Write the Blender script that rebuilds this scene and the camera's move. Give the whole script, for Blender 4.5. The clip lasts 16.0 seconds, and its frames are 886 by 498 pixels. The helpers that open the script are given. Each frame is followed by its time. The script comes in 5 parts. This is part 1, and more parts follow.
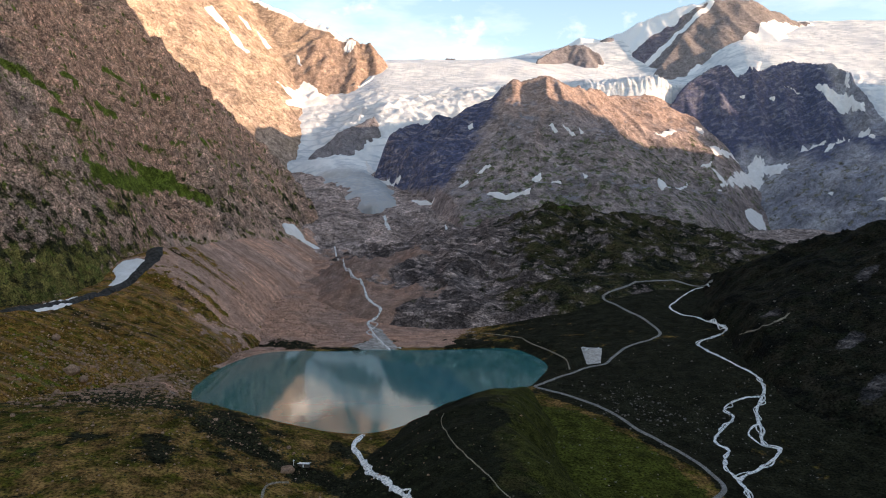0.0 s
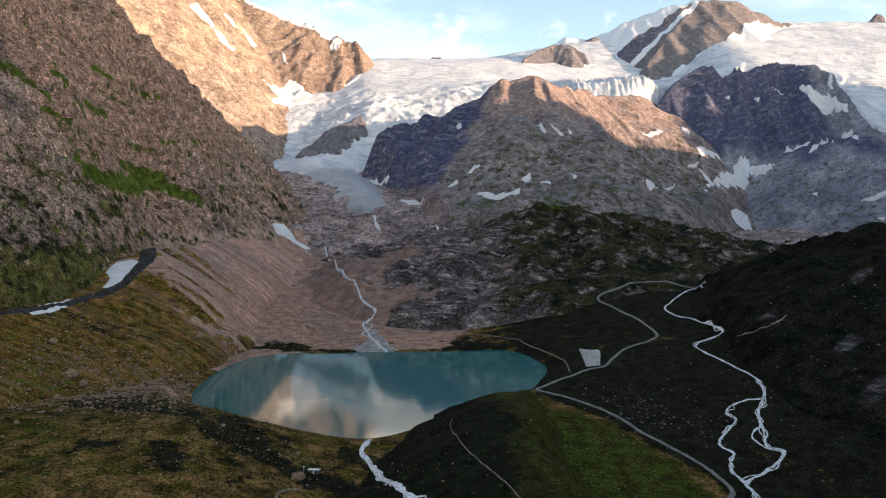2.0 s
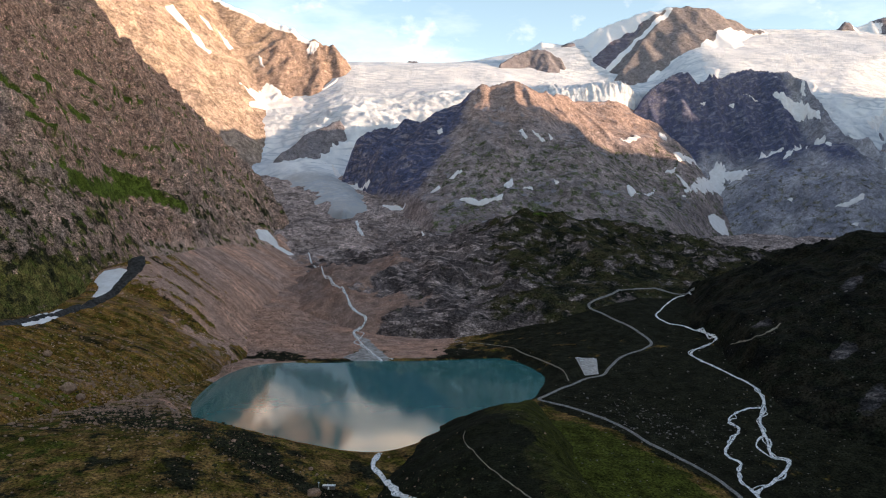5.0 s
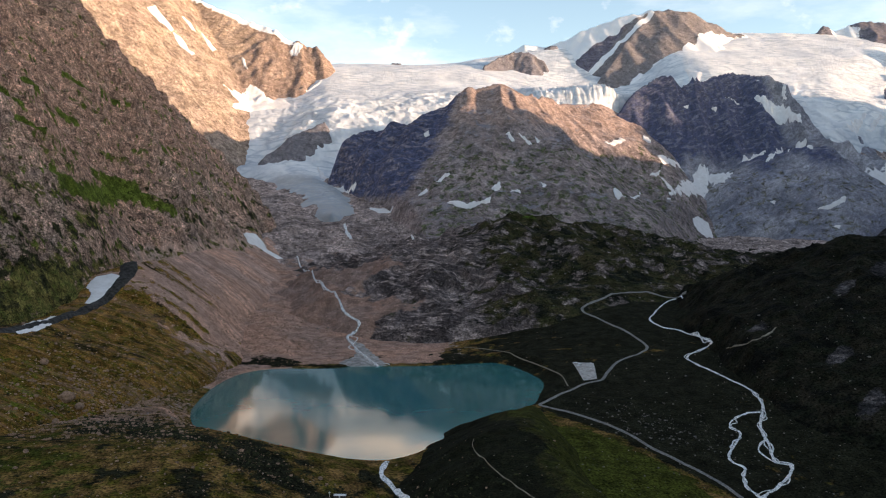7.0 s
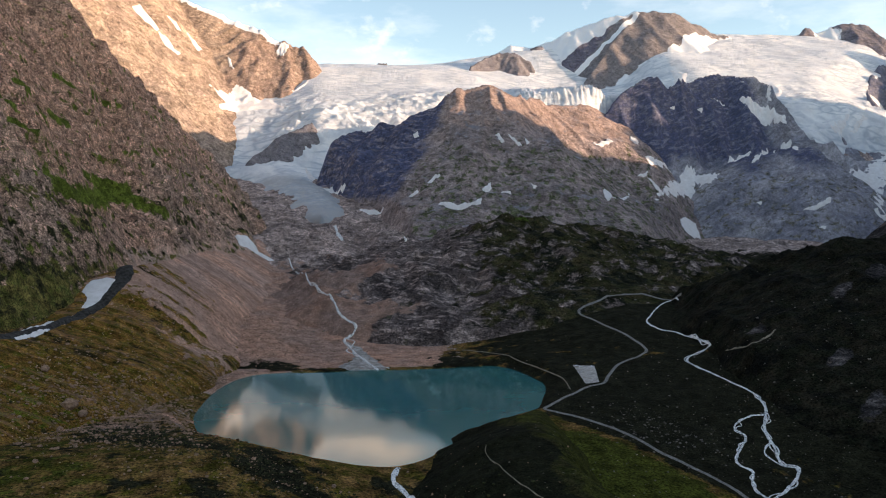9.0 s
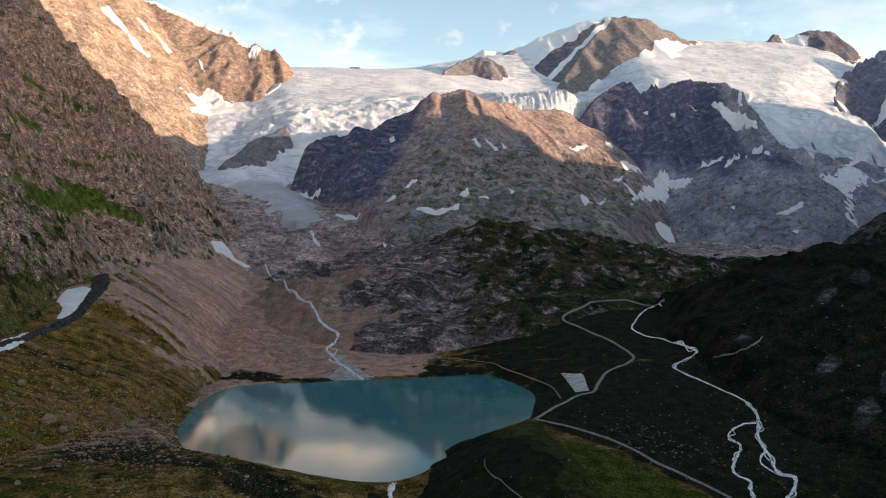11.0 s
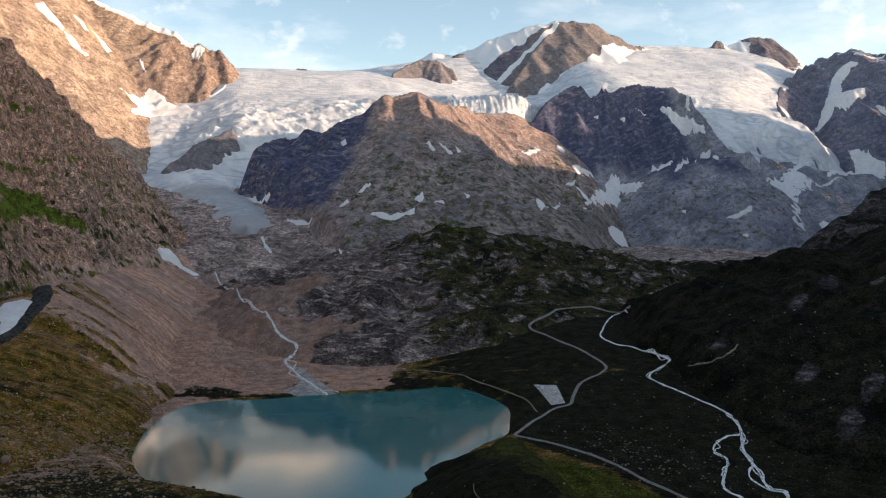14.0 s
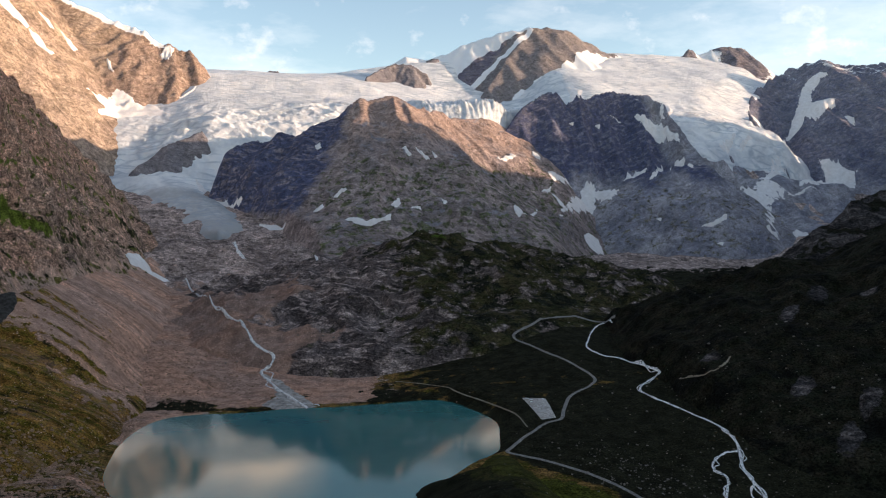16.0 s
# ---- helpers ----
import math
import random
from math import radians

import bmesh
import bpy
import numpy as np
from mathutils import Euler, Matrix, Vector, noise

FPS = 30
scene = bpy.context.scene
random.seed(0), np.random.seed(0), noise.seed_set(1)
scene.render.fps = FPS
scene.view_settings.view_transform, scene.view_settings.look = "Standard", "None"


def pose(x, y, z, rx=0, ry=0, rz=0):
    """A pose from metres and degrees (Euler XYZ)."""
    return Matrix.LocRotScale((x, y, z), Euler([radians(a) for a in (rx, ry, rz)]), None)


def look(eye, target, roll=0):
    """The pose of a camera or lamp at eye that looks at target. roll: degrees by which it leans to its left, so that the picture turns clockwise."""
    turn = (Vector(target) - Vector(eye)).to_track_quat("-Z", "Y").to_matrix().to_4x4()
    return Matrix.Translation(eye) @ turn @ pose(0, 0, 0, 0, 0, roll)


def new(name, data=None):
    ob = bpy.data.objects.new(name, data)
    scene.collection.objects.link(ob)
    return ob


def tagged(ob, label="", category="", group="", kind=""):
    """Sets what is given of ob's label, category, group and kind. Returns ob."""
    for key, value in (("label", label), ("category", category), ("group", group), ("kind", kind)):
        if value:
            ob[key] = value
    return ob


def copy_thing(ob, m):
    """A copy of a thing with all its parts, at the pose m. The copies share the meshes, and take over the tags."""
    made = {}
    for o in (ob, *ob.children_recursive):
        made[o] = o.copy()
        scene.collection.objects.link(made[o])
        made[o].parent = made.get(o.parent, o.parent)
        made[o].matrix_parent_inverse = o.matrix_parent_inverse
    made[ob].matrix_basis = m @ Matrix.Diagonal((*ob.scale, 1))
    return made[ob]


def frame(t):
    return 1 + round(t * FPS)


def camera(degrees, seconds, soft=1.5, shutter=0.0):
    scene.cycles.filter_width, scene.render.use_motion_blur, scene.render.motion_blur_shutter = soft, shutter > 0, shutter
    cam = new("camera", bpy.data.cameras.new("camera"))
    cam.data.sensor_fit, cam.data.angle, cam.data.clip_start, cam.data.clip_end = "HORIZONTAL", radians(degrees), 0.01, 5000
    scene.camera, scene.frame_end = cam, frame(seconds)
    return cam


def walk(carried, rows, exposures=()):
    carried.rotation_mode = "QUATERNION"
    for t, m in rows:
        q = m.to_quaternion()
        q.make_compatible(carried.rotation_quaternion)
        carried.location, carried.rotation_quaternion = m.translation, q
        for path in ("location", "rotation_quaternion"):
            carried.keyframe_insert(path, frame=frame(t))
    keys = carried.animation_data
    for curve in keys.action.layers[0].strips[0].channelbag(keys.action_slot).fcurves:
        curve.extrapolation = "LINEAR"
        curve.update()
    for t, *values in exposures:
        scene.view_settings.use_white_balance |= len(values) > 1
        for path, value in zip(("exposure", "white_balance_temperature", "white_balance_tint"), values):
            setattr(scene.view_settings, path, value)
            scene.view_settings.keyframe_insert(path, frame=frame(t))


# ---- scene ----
# The drone's flight: seconds, place in metres (z above the lake), yaw, pitch, roll in degrees.
cam = camera(56.0, 16.0, soft=1.1)
PATH = [
    (0.0, 0.00, -0.00, 192.00, -0.000, -3.194, -0.336),
    (0.5, -4.92, 0.48, 193.05, -0.320, -3.255, -0.307),
    (1.0, -10.81, 0.64, 194.34, -0.669, -3.297, -0.252),
    (1.5, -16.22, 1.17, 195.79, -0.984, -3.327, -0.217),
    (2.0, -21.66, 2.04, 197.16, -1.315, -3.348, -0.207),
    (2.5, -27.08, 2.07, 198.87, -1.643, -3.327, -0.197),
    (3.0, -32.99, 3.41, 199.79, -2.000, -3.278, -0.178),
    (3.5, -38.45, 3.84, 201.11, -2.359, -3.256, -0.197),
    (4.0, -43.91, 5.02, 202.09, -2.705, -3.223, -0.161),
    (6.5, -71.15, 8.70, 208.92, -4.501, -3.138, -0.129),
    (7.0, -77.12, 9.91, 209.75, -4.864, -3.113, -0.126),
    (7.5, -82.93, 10.81, 210.73, -5.204, -3.095, -0.122),
    (8.0, -88.69, 11.57, 212.17, -5.514, -3.097, -0.153),
    (8.5, -94.42, 13.15, 213.45, -5.832, -3.083, -0.160),
    (9.0, -100.35, 14.22, 214.62, -6.137, -3.157, -0.160),
    (11.5, -122.84, 39.13, 219.00, -9.025, -2.832, -0.206),
    (12.0, -124.91, 46.88, 219.50, -9.749, -2.768, -0.190),
    (12.5, -128.08, 53.61, 220.36, -10.195, -2.763, -0.188),
    (13.0, -132.65, 61.06, 220.64, -10.765, -2.781, -0.281),
    (13.5, -137.77, 69.45, 221.12, -11.443, -2.769, -0.331),
    (14.0, -143.03, 77.88, 221.84, -12.194, -2.698, -0.308),
    (14.5, -148.31, 86.12, 222.76, -13.018, -2.589, -0.144),
    (15.0, -151.04, 96.77, 223.29, -13.521, -2.510, -0.045),
    (15.5, -154.02, 106.27, 223.00, -14.020, -2.396, 0.083),
    (16.0, -156.27, 115.67, 223.58, -14.397, -2.335, 0.177),
]
walk(cam, [(t, pose(x, y, z, 0, 0, yaw) @ pose(0, 0, 0, 90 + pitch, 0, 0) @ pose(0, 0, 0, 0, 0, roll)) for t, x, y, z, yaw, pitch, roll in PATH],
     [(0.0, 1.85, 7200, 13), (16.0, 1.51, 7100, 13)])

# ---- world, sun, exposure ----
SUN = Vector((0.94, -0.31, 0.125)).normalized()      # towards the low evening sun
sun = new("sun", bpy.data.lights.new("sun", "SUN"))
sun.data.energy, sun.data.angle, sun.data.color = 2.5, radians(0.53), (1.0, 0.77, 0.58)
sun.matrix_world = look(SUN * 3000, (0, 0, 0))
world = bpy.data.worlds.new("sky")
scene.world = world
world.use_nodes = True


# ---- land: height functions, metres, z above the lake ----
def lattice(ix, iy, seed):
    h = (ix.astype(np.int64) * 374761393 + iy.astype(np.int64) * 668265263 + seed * 982451653) & 0xFFFFFFFF
    h = ((h ^ (h >> 13)) * 1274126177) & 0xFFFFFFFF
    return ((h ^ (h >> 16)) & 0xFFFF) / 65535.0 * 2 * np.pi


def perlin(x, y, seed=0):
    x0, y0 = np.floor(x), np.floor(y)
    fx, fy = x - x0, y - y0
    u, v = fx * fx * fx * (fx * (fx * 6 - 15) + 10), fy * fy * fy * (fy * (fy * 6 - 15) + 10)

    def corner(dx, dy):
        a = lattice(x0 + dx, y0 + dy, seed)
        return np.cos(a) * (fx - dx) + np.sin(a) * (fy - dy)

    low = corner(0, 0) * (1 - u) + corner(1, 0) * u
    high = corner(0, 1) * (1 - u) + corner(1, 1) * u
    return (low * (1 - v) + high * v) * 1.5


def fbm(x, y, size, octaves, seed=0, gain=0.5):
    total, weight = 0.0, 1.0
    for k in range(octaves):
        total = total + weight * perlin(x / size + 17.3 * k, y / size - 9.1 * k, seed + k)
        size, weight = size * 0.5, weight * gain
    return total


def crags(x, y, size, octaves, seed=0, gain=0.55):
    """Ridged noise, sharp along its tops, about -1 to 1."""
    total, weight, keep = 0.0, 1.0, 1.0
    for k in range(octaves):
        n = 1 - np.abs(perlin(x / size + 5.7 * k, y / size + 3.3 * k, seed + k)) * 1.6
        total = total + weight * keep * (n - 0.45)
        keep = np.clip(n * 1.2, 0.25, 1)
        size, weight = size * 0.48, weight * gain
    return total


def smooth(a, b, x):
    u = np.clip((x - a) / (b - a), 0, 1)
    return u * u * (3 - 2 * u)


def ridge(x, y, crest, foot, power=1.0, rounded=False):
    """A ridge along a crest of (x, y, z, width of the left flank, width of the right flank)."""
    best = np.full(np.shape(x), -1e9)
    for (ax, ay, az, al, ar), (bx, by, bz, bl, br) in zip(crest[:-1], crest[1:]):
        ux, uy = bx - ax, by - ay
        long = math.hypot(ux, uy)
        s = np.clip(((x - ax) * ux + (y - ay) * uy) / long ** 2, 0, 1)
        dx, dy = x - ax - s * ux, y - ay - s * uy
        d = np.hypot(dx, dy)
        side = (ux * dy - uy * dx) / (long * np.maximum(d, 1e-3)) * 0.5 + 0.5
        width = (al + (bl - al) * s) * side + (ar + (br - ar) * s) * (1 - side)
        u = d / width
        fall = np.clip(1 - u, 0, 1)
        fall = fall * fall * (3 - 2 * fall) if rounded else fall ** power
        best = np.maximum(best, foot + (az + (bz - az) * s - foot) * fall - 1.1 * np.clip(d - width, 0, 1e9))
    return best


def shore_distance(x, y, line):
    """Metres to a closed line, negative inside it."""
    d, inside = np.full(np.shape(x), 1e9), np.zeros(np.shape(x), bool)
    for (ax, ay), (bx, by) in zip(line, line[1:] + line[:1]):
        ux, uy = bx - ax, by - ay
        s = np.clip(((x - ax) * ux + (y - ay) * uy) / (ux * ux + uy * uy), 0, 1)
        d = np.minimum(d, np.hypot(x - ax - s * ux, y - ay - s * uy))
        cross = ((ay > y) != (by > y)) & (x < ux * (y - ay) / (uy if uy else 1e-9) + ax)
        inside ^= cross
    return np.where(inside, -d, d)


def rounded_line(points, steps=5, closed=False):
    """A smooth line through points (any number of coordinates)."""
    p = [np.array(q, float) for q in points]
    n, out = len(p), []
    for i in range(n if closed else n - 1):
        a, b, c, d = (p[(i - 1) % n], p[i], p[(i + 1) % n], p[(i + 2) % n]) if closed else (p[max(i - 1, 0)], p[i], p[i + 1], p[min(i + 2, n - 1)])
        for k in range(steps):
            t = k / steps
            out.append(0.5 * (2 * b + (c - a) * t + (2 * a - 5 * b + 4 * c - d) * t * t + (3 * b - a - 3 * c + d) * t ** 3))
    if not closed:
        out.append(p[-1])
    return [tuple(q) for q in out]


LAKE = rounded_line([(-254, 828), (-263, 880), (-260, 972), (-241, 1045), (-205, 1075), (-136, 1074), (-92, 1082), (-40, 1078), (20, 1082), (85, 1086), (110, 1040), (122, 967),
                     (104, 899), (88, 857), (54, 827), (8, 771), (-18, 734), (-41, 701), (-64, 684), (-88, 685), (-138, 700), (-175, 715), (-214, 749), (-240, 792)], 4, True)


def ice_level(x, y):
    """The surface of the glacier."""
    stations = (2050, 2150, 2400, 2700, 2780, 2860, 3000, 3100, 3300, 3500, 3930, 4300)
    y = y - 70 * smooth(-200, -420, x) * smooth(2700, 2900, y)
    west = np.interp(y, stations, (150, 186, 240, 305, 340, 400, 515, 575, 668, 770, 856, 880))
    middle = np.interp(y, (2700, 2860, 3000, 3100, 3300, 3500, 3600, 3700, 3930, 4300), (300, 400, 602, 622, 645, 672, 715, 772, 940, 980))
    east = np.interp(y, (2700, 2860, 3000, 3100, 3300, 3600, 3900, 4100, 4400), (300, 400, 500, 590, 690, 850, 972, 1060, 1090))
    k, e = smooth(150, 850, x), smooth(980, 1350, x)
    return (west * (1 - k) + middle * k) * (1 - e) + east * e


def ice_limit(y):
    """Where the ice ends against the eastern mountain."""
    return np.interp(y, (2900, 2940, 3050, 3120, 3236, 3400, 3650, 3950), (1900, 1925, 2025, 2033, 1985, 2085, 2365, 2620))


def z_ground(x, y):
    west = np.interp(y, (-9000, 0, 450, 560, 650, 1085, 1190, 1450, 1760, 2000, 2150, 2400, 2760), (-60, -60, -20, -6, 1, 1, 3, 20, 63, 134, 172, 228, 290))
    east = np.interp(y, (-9000, 0, 560, 650, 830, 1050, 1325, 1600, 2300, 2550, 2760), (-80, -70, -38, -22, 6, 28, 58, 74, 95, 108, 200))
    k = smooth(-20, 330, x)
    z = west * (1 - k) + east * k
    z = z + smooth(-50, -230, x) * np.interp(y, (300, 500, 620, 700, 800, 900, 1000), (30, 36, 36, 25, 14, 7, 0))      # meadow rising away from the outlet
    z = z + smooth(1300, 1700, x) * np.interp(y, (1700, 2300, 2700), (0, 50, 150))
    z = z + 20 * smooth(-120, -270, x) * smooth(1110, 1250, y) * smooth(1900, 1600, y)      # apron below the moraine
    far = smooth(2700, 2900, y - 180 * smooth(500, 900, x) * smooth(1900, 1600, x))
    z = z * (1 - far) + (ice_level(x, y) - 25 - 60 * smooth(-320, -60, x - ice_limit(y)) - 150 * smooth(-20, 140, x - ice_limit(y))) * far
    z = z + smooth(4200, 6000, np.hypot(x, y - 800)) * 150
    rough = smooth(1150, 1700, y) * 5 + 1.6
    z = z + rough * fbm(x, y, 90, 5, 3) + smooth(1250, 1500, y) * smooth(2900, 2600, y) * (6 + 5 * smooth(1650, 1850, y)) * crags(x, y, 130, 6, 8, 0.44)
    d = shore_distance(x, y, LAKE)
    z = np.where(d < 0, np.maximum(-8, -0.6 + 0.25 * d), np.minimum(z, 0.35 + 0.3 * d + np.maximum(z, 0) * smooth(0, 60, d)))
    return z


def z_west_mountain(x, y):
    wx, wy = x + 26 * fbm(x, y, 260, 3, 11), y + 26 * fbm(x, y, 260, 3, 12)
    h = ridge(wx, wy, [(-1060, 500, 850, 500, 530), (-1010, 1000, 885, 500, 515), (-930, 1180, 845, 450, 530), (-860, 1350, 800, 400, 480), (-660, 1680, 615, 330, 340), (-583, 1871, 490, 300, 330),
                       (-483, 2094, 362, 250, 260), (-391, 2215, 240, 200, 190), (-325, 2255, 150, 150, 120)], 40, 1.0)
    cliff = smooth(60, 200, h)
    gully = crags(wy * 0.9 + wx * 0.3, (wx * 0.9 - wy * 0.3) * 0.25, 120, 5, 15, 0.52)
    h = h + (12 * crags(x, y, 150, 5, 14, 0.5) + 16 * gully + 4 * crags(x, y * 0.7, 40, 4, 17)) * cliff + 3 * fbm(x, y, 30, 3, 16)
    layer = (h + 0.22 * y + 14 * fbm(x, y, 120, 3, 13)) / 36      # tilted strata stand out as ledges
    return h + 7.0 * np.sin(layer * 2 * np.pi) * smooth(130, 240, h) * (0.5 + smooth(-0.3, 0.4, fbm(x, y, 150, 2, 19)))


def z_moraine(x, y):
    wx, wy = x + 4 * fbm(x, y, 120, 3, 21), y + 4 * fbm(x, y, 120, 3, 22)
    h = ridge(wx, wy, [(-560, 640, 74, 600, 230), (-500, 800, 82, 600, 172), (-471, 880, 82, 600, 165), (-440, 1010, 79, 600, 160), (-428, 1085, 82, 600, 158), (-418, 1145, 100, 600, 150),
                       (-404, 1194, 130, 300, 140), (-392, 1270, 128, 100, 132), (-385, 1400, 128, 60, 140), (-378, 1560, 128, 60, 168), (-345, 1750, 122, 60, 150), (-315, 1950, 135, 60, 110)], -3, 0.62)
    d = shore_distance(x, y, LAKE)
    h = np.minimum(h, np.maximum(-6, 0.4 + 0.65 * d))
    rills = (perlin(y / 11, x / 160, 24) * 1.3 + perlin(y / 26, x / 200, 23) * 1.4) * smooth(5, 60, h)
    return h + (rills + 1.4 * fbm(x, y, 40, 4, 25)) * smooth(0, 25, d)


def z_rock_hill(x, y):
    wx, wy = x + 22 * fbm(x, y, 200, 3, 31), y + 22 * fbm(x, y, 200, 3, 32)
    h = ridge(wx, wy, [(-150, 1850, 84, 120, 160), (-29, 1850, 97, 250, 320), (96, 1850, 140, 250, 560), (171, 1850, 160, 250, 640), (259, 1850, 182, 250, 630), (397, 1850, 157, 250, 620),
                       (470, 1750, 146, 200, 430), (522, 1650, 100, 150, 330), (550, 1540, 72, 120, 200)], 24, 0.7)
    return h + (18 * crags(x, y, 150, 6, 34, 0.5) + 5 * crags(x + 0.5 * y, (y - 0.5 * x) * 0.5, 42, 4, 38)) * smooth(20, 70, h) * (1 - smooth(180, 240, x) * smooth(1400, 1320, y)) + 2 * fbm(x, y, 25, 3, 35)


def z_knob(x, y):
    wx, wy = x + 12 * fbm(x, y, 240, 3, 41), y + 12 * fbm(x, y, 240, 3, 42)
    h = ridge(wx, wy, [(-252, 2590, 300, 80, 110), (-164, 2610, 388, 120, 260), (-82, 2600, 416, 160, 330), (0, 2560, 442, 200, 400), (79, 2530, 478, 200, 480), (165, 2520, 512, 200, 560), (214, 2540, 550, 200, 620),
                       (302, 2560, 570, 200, 660), (389, 2600, 556, 250, 480), (451, 2680, 548, 250, 380), (590, 2850, 560, 250, 560), (742, 2985, 562, 200, 690), (850, 2990, 480, 150, 620), (930, 2960, 380, 150, 500)], 120, 1.05)
    spur = ridge(wx, wy, [(190, 2535, 535, 420, 170), (142, 2400, 412, 430, 170), (70, 2260, 275, 400, 190), (20, 2120, 160, 300, 200)], 120, 0.85)
    h = np.maximum(h, spur)
    h = h - 1.5 * np.clip(np.interp(y, (2050, 2237, 2374, 2528, 2700), (40, -30, -55, -120, -205)) - wx, 0, 400)
    h = h - 0.55 * np.clip(wx - np.interp(y, (2000, 2300, 2500, 2600, 2800, 2985), (600, 760, 850, 880, 890, 900)), 0, 400)
    body = smooth(130, 230, h)
    ribs = crags(np.arctan2(wx - 300, 2900 - wy) * 420, np.hypot(wx - 300, wy - 2900) * 0.22, 105, 5, 48, 0.52)
    return h + (13 * crags(x, y, 230, 6, 44, 0.42) + 20 * ribs * smooth(585, 520, h) + 2 * crags(x + 0.6 * y, y - 0.6 * x, 46, 4, 49, 0.5)) * body


def z_buttress(x, y):
    wx, wy = x + 12 * fbm(x, y, 240, 3, 51), y + 12 * fbm(x, y, 240, 3, 52)
    h = ridge(wx, wy, [(800, 2950, 520, 150, 300), (867, 2980, 590, 150, 340), (922, 3010, 640, 150, 400), (973, 3030, 678, 160, 420), (1021, 3040, 690, 160, 440), (1067, 3045, 650, 160, 440), (1152, 3080, 662, 160, 480),
                       (1228, 3120, 692, 160, 540), (1356, 3140, 706, 160, 580), (1432, 3100, 686, 160, 560), (1478, 3050, 628, 150, 500), (1494, 2950, 552, 150, 420), (1505, 2800, 446, 150, 330), (1600, 2700, 330, 150, 300)], 170, 1.5)
    ribs = crags(wx * 0.95 - 0.2 * wy, wy * 0.2, 115, 5, 58, 0.52)
    h = h + 36 * ribs * smooth(700, 620, h) * smooth(240, 330, h) * smooth(880, 1000, x)
    low = ridge(wx, wy, [(980, 2850, 285, 200, 230), (1076, 2790, 312, 200, 240), (1162, 2750, 348, 200, 280), (1247, 2710, 366, 200, 330), (1402, 2640, 392, 160, 380), (1484, 2600, 326, 140, 320), (1523, 2500, 214, 120, 220), (1540, 2400, 130, 100, 120)], 95, 0.8)
    h = np.maximum(h, low + 12 * crags(wx + 0.35 * wy, (wy - 0.35 * wx) * 0.25, 90, 4, 55, 0.52) * smooth(110, 200, low))
    return h + (15 * crags(x, y, 220, 6, 54, 0.42) + 3.5 * crags(x + 0.5 * y, (y - 0.5 * x) * 0.4, 48, 3, 59, 0.5)) * smooth(110, 220, h)


def z_sunlit_wall(x, y):
    wx, wy = x + 10 * fbm(x, y, 320, 3, 61), y + 10 * fbm(x, y, 320, 3, 62)
    h = ridge(wx, wy, [(-1900, 2400, 1300, 400, 700), (-1350, 2950, 1270, 300, 700), (-970, 3350, 1135, 300, 640), (-821, 3580, 1056, 300, 600), (-519, 3520, 938, 300, 520), (-379, 3490, 872, 250, 440), (-284, 3480, 838, 250, 330),
                       (-245, 3465, 790, 200, 260), (-215, 3410, 700, 150, 200)], 400, 1.0)
    block = smooth(-620, -480, x) * smooth(3000, 3150, y)      # the rugged end of the wall
    lines = crags(x * 0.75 + y * 0.65, (0.65 * x - 0.75 * y) * 3.2, 150, 4, 66, 0.5)
    return h + (12 * crags(x, y, 210, 5, 64, 0.42) + 8 * lines + 16 * block * crags(x * 1.4, y * 0.5, 120, 4, 68, 0.5)) * smooth(420, 520, h)


def z_peak(x, y):
    wx, wy = x + 12 * fbm(x, y, 300, 3, 71), y + 12 * fbm(x, y, 300, 3, 72)
    h = ridge(wx, wy, [(346, 4000, 850, 200, 250), (480, 4000, 886, 200, 320), (575, 4000, 928, 200, 400), (657, 4000, 970, 250, 440), (754, 4000, 958, 250, 440), (888, 3980, 1006, 300, 470), (973, 3980, 1052, 300, 500), (1139, 3966, 1102, 300, 540),
                       (1283, 3966, 1128, 300, 600), (1458, 3966, 1124, 300, 600), (1554, 3980, 1082, 300, 540), (1770, 4020, 1026, 300, 420), (2010, 4150, 1030, 300, 420)], 560, 1.0)
    spur = ridge(wx, wy, [(1283, 3966, 1128, 400, 300), (1100, 3800, 946, 380, 200), (960, 3680, 800, 260, 130), (870, 3600, 690, 150, 90)], 560, 1.0)
    h = np.maximum(h, spur)
    return h + (12 * crags(x, y, 180, 6, 74, 0.45) + 7 * crags(x + 0.5 * y, (y - 0.5 * x) * 0.3, 90, 4, 76, 0.5)) * smooth(700, 900, h) * smooth(700, 1000, x)


def z_twin_peak(x, y):
    wx, wy = x + 6 * fbm(x, y, 160, 3, 81), y + 6 * fbm(x, y, 160, 3, 82)
    h = ridge(wx, wy, [(2120, 4120, 1040, 90, 220), (2170, 4100, 1070, 90, 220), (2203, 4100, 1118, 70, 90), (2262, 4110, 1078, 90, 260), (2354, 4120, 1108, 120, 420), (2454, 4120, 1138, 120, 460), (2542, 4100, 1118, 120, 420), (2590, 4080, 1068, 120, 340),
                       (2640, 4000, 950, 150, 300)], 760, 1.0)
    return h + 9 * crags(x, y, 120, 5, 84, 0.5)


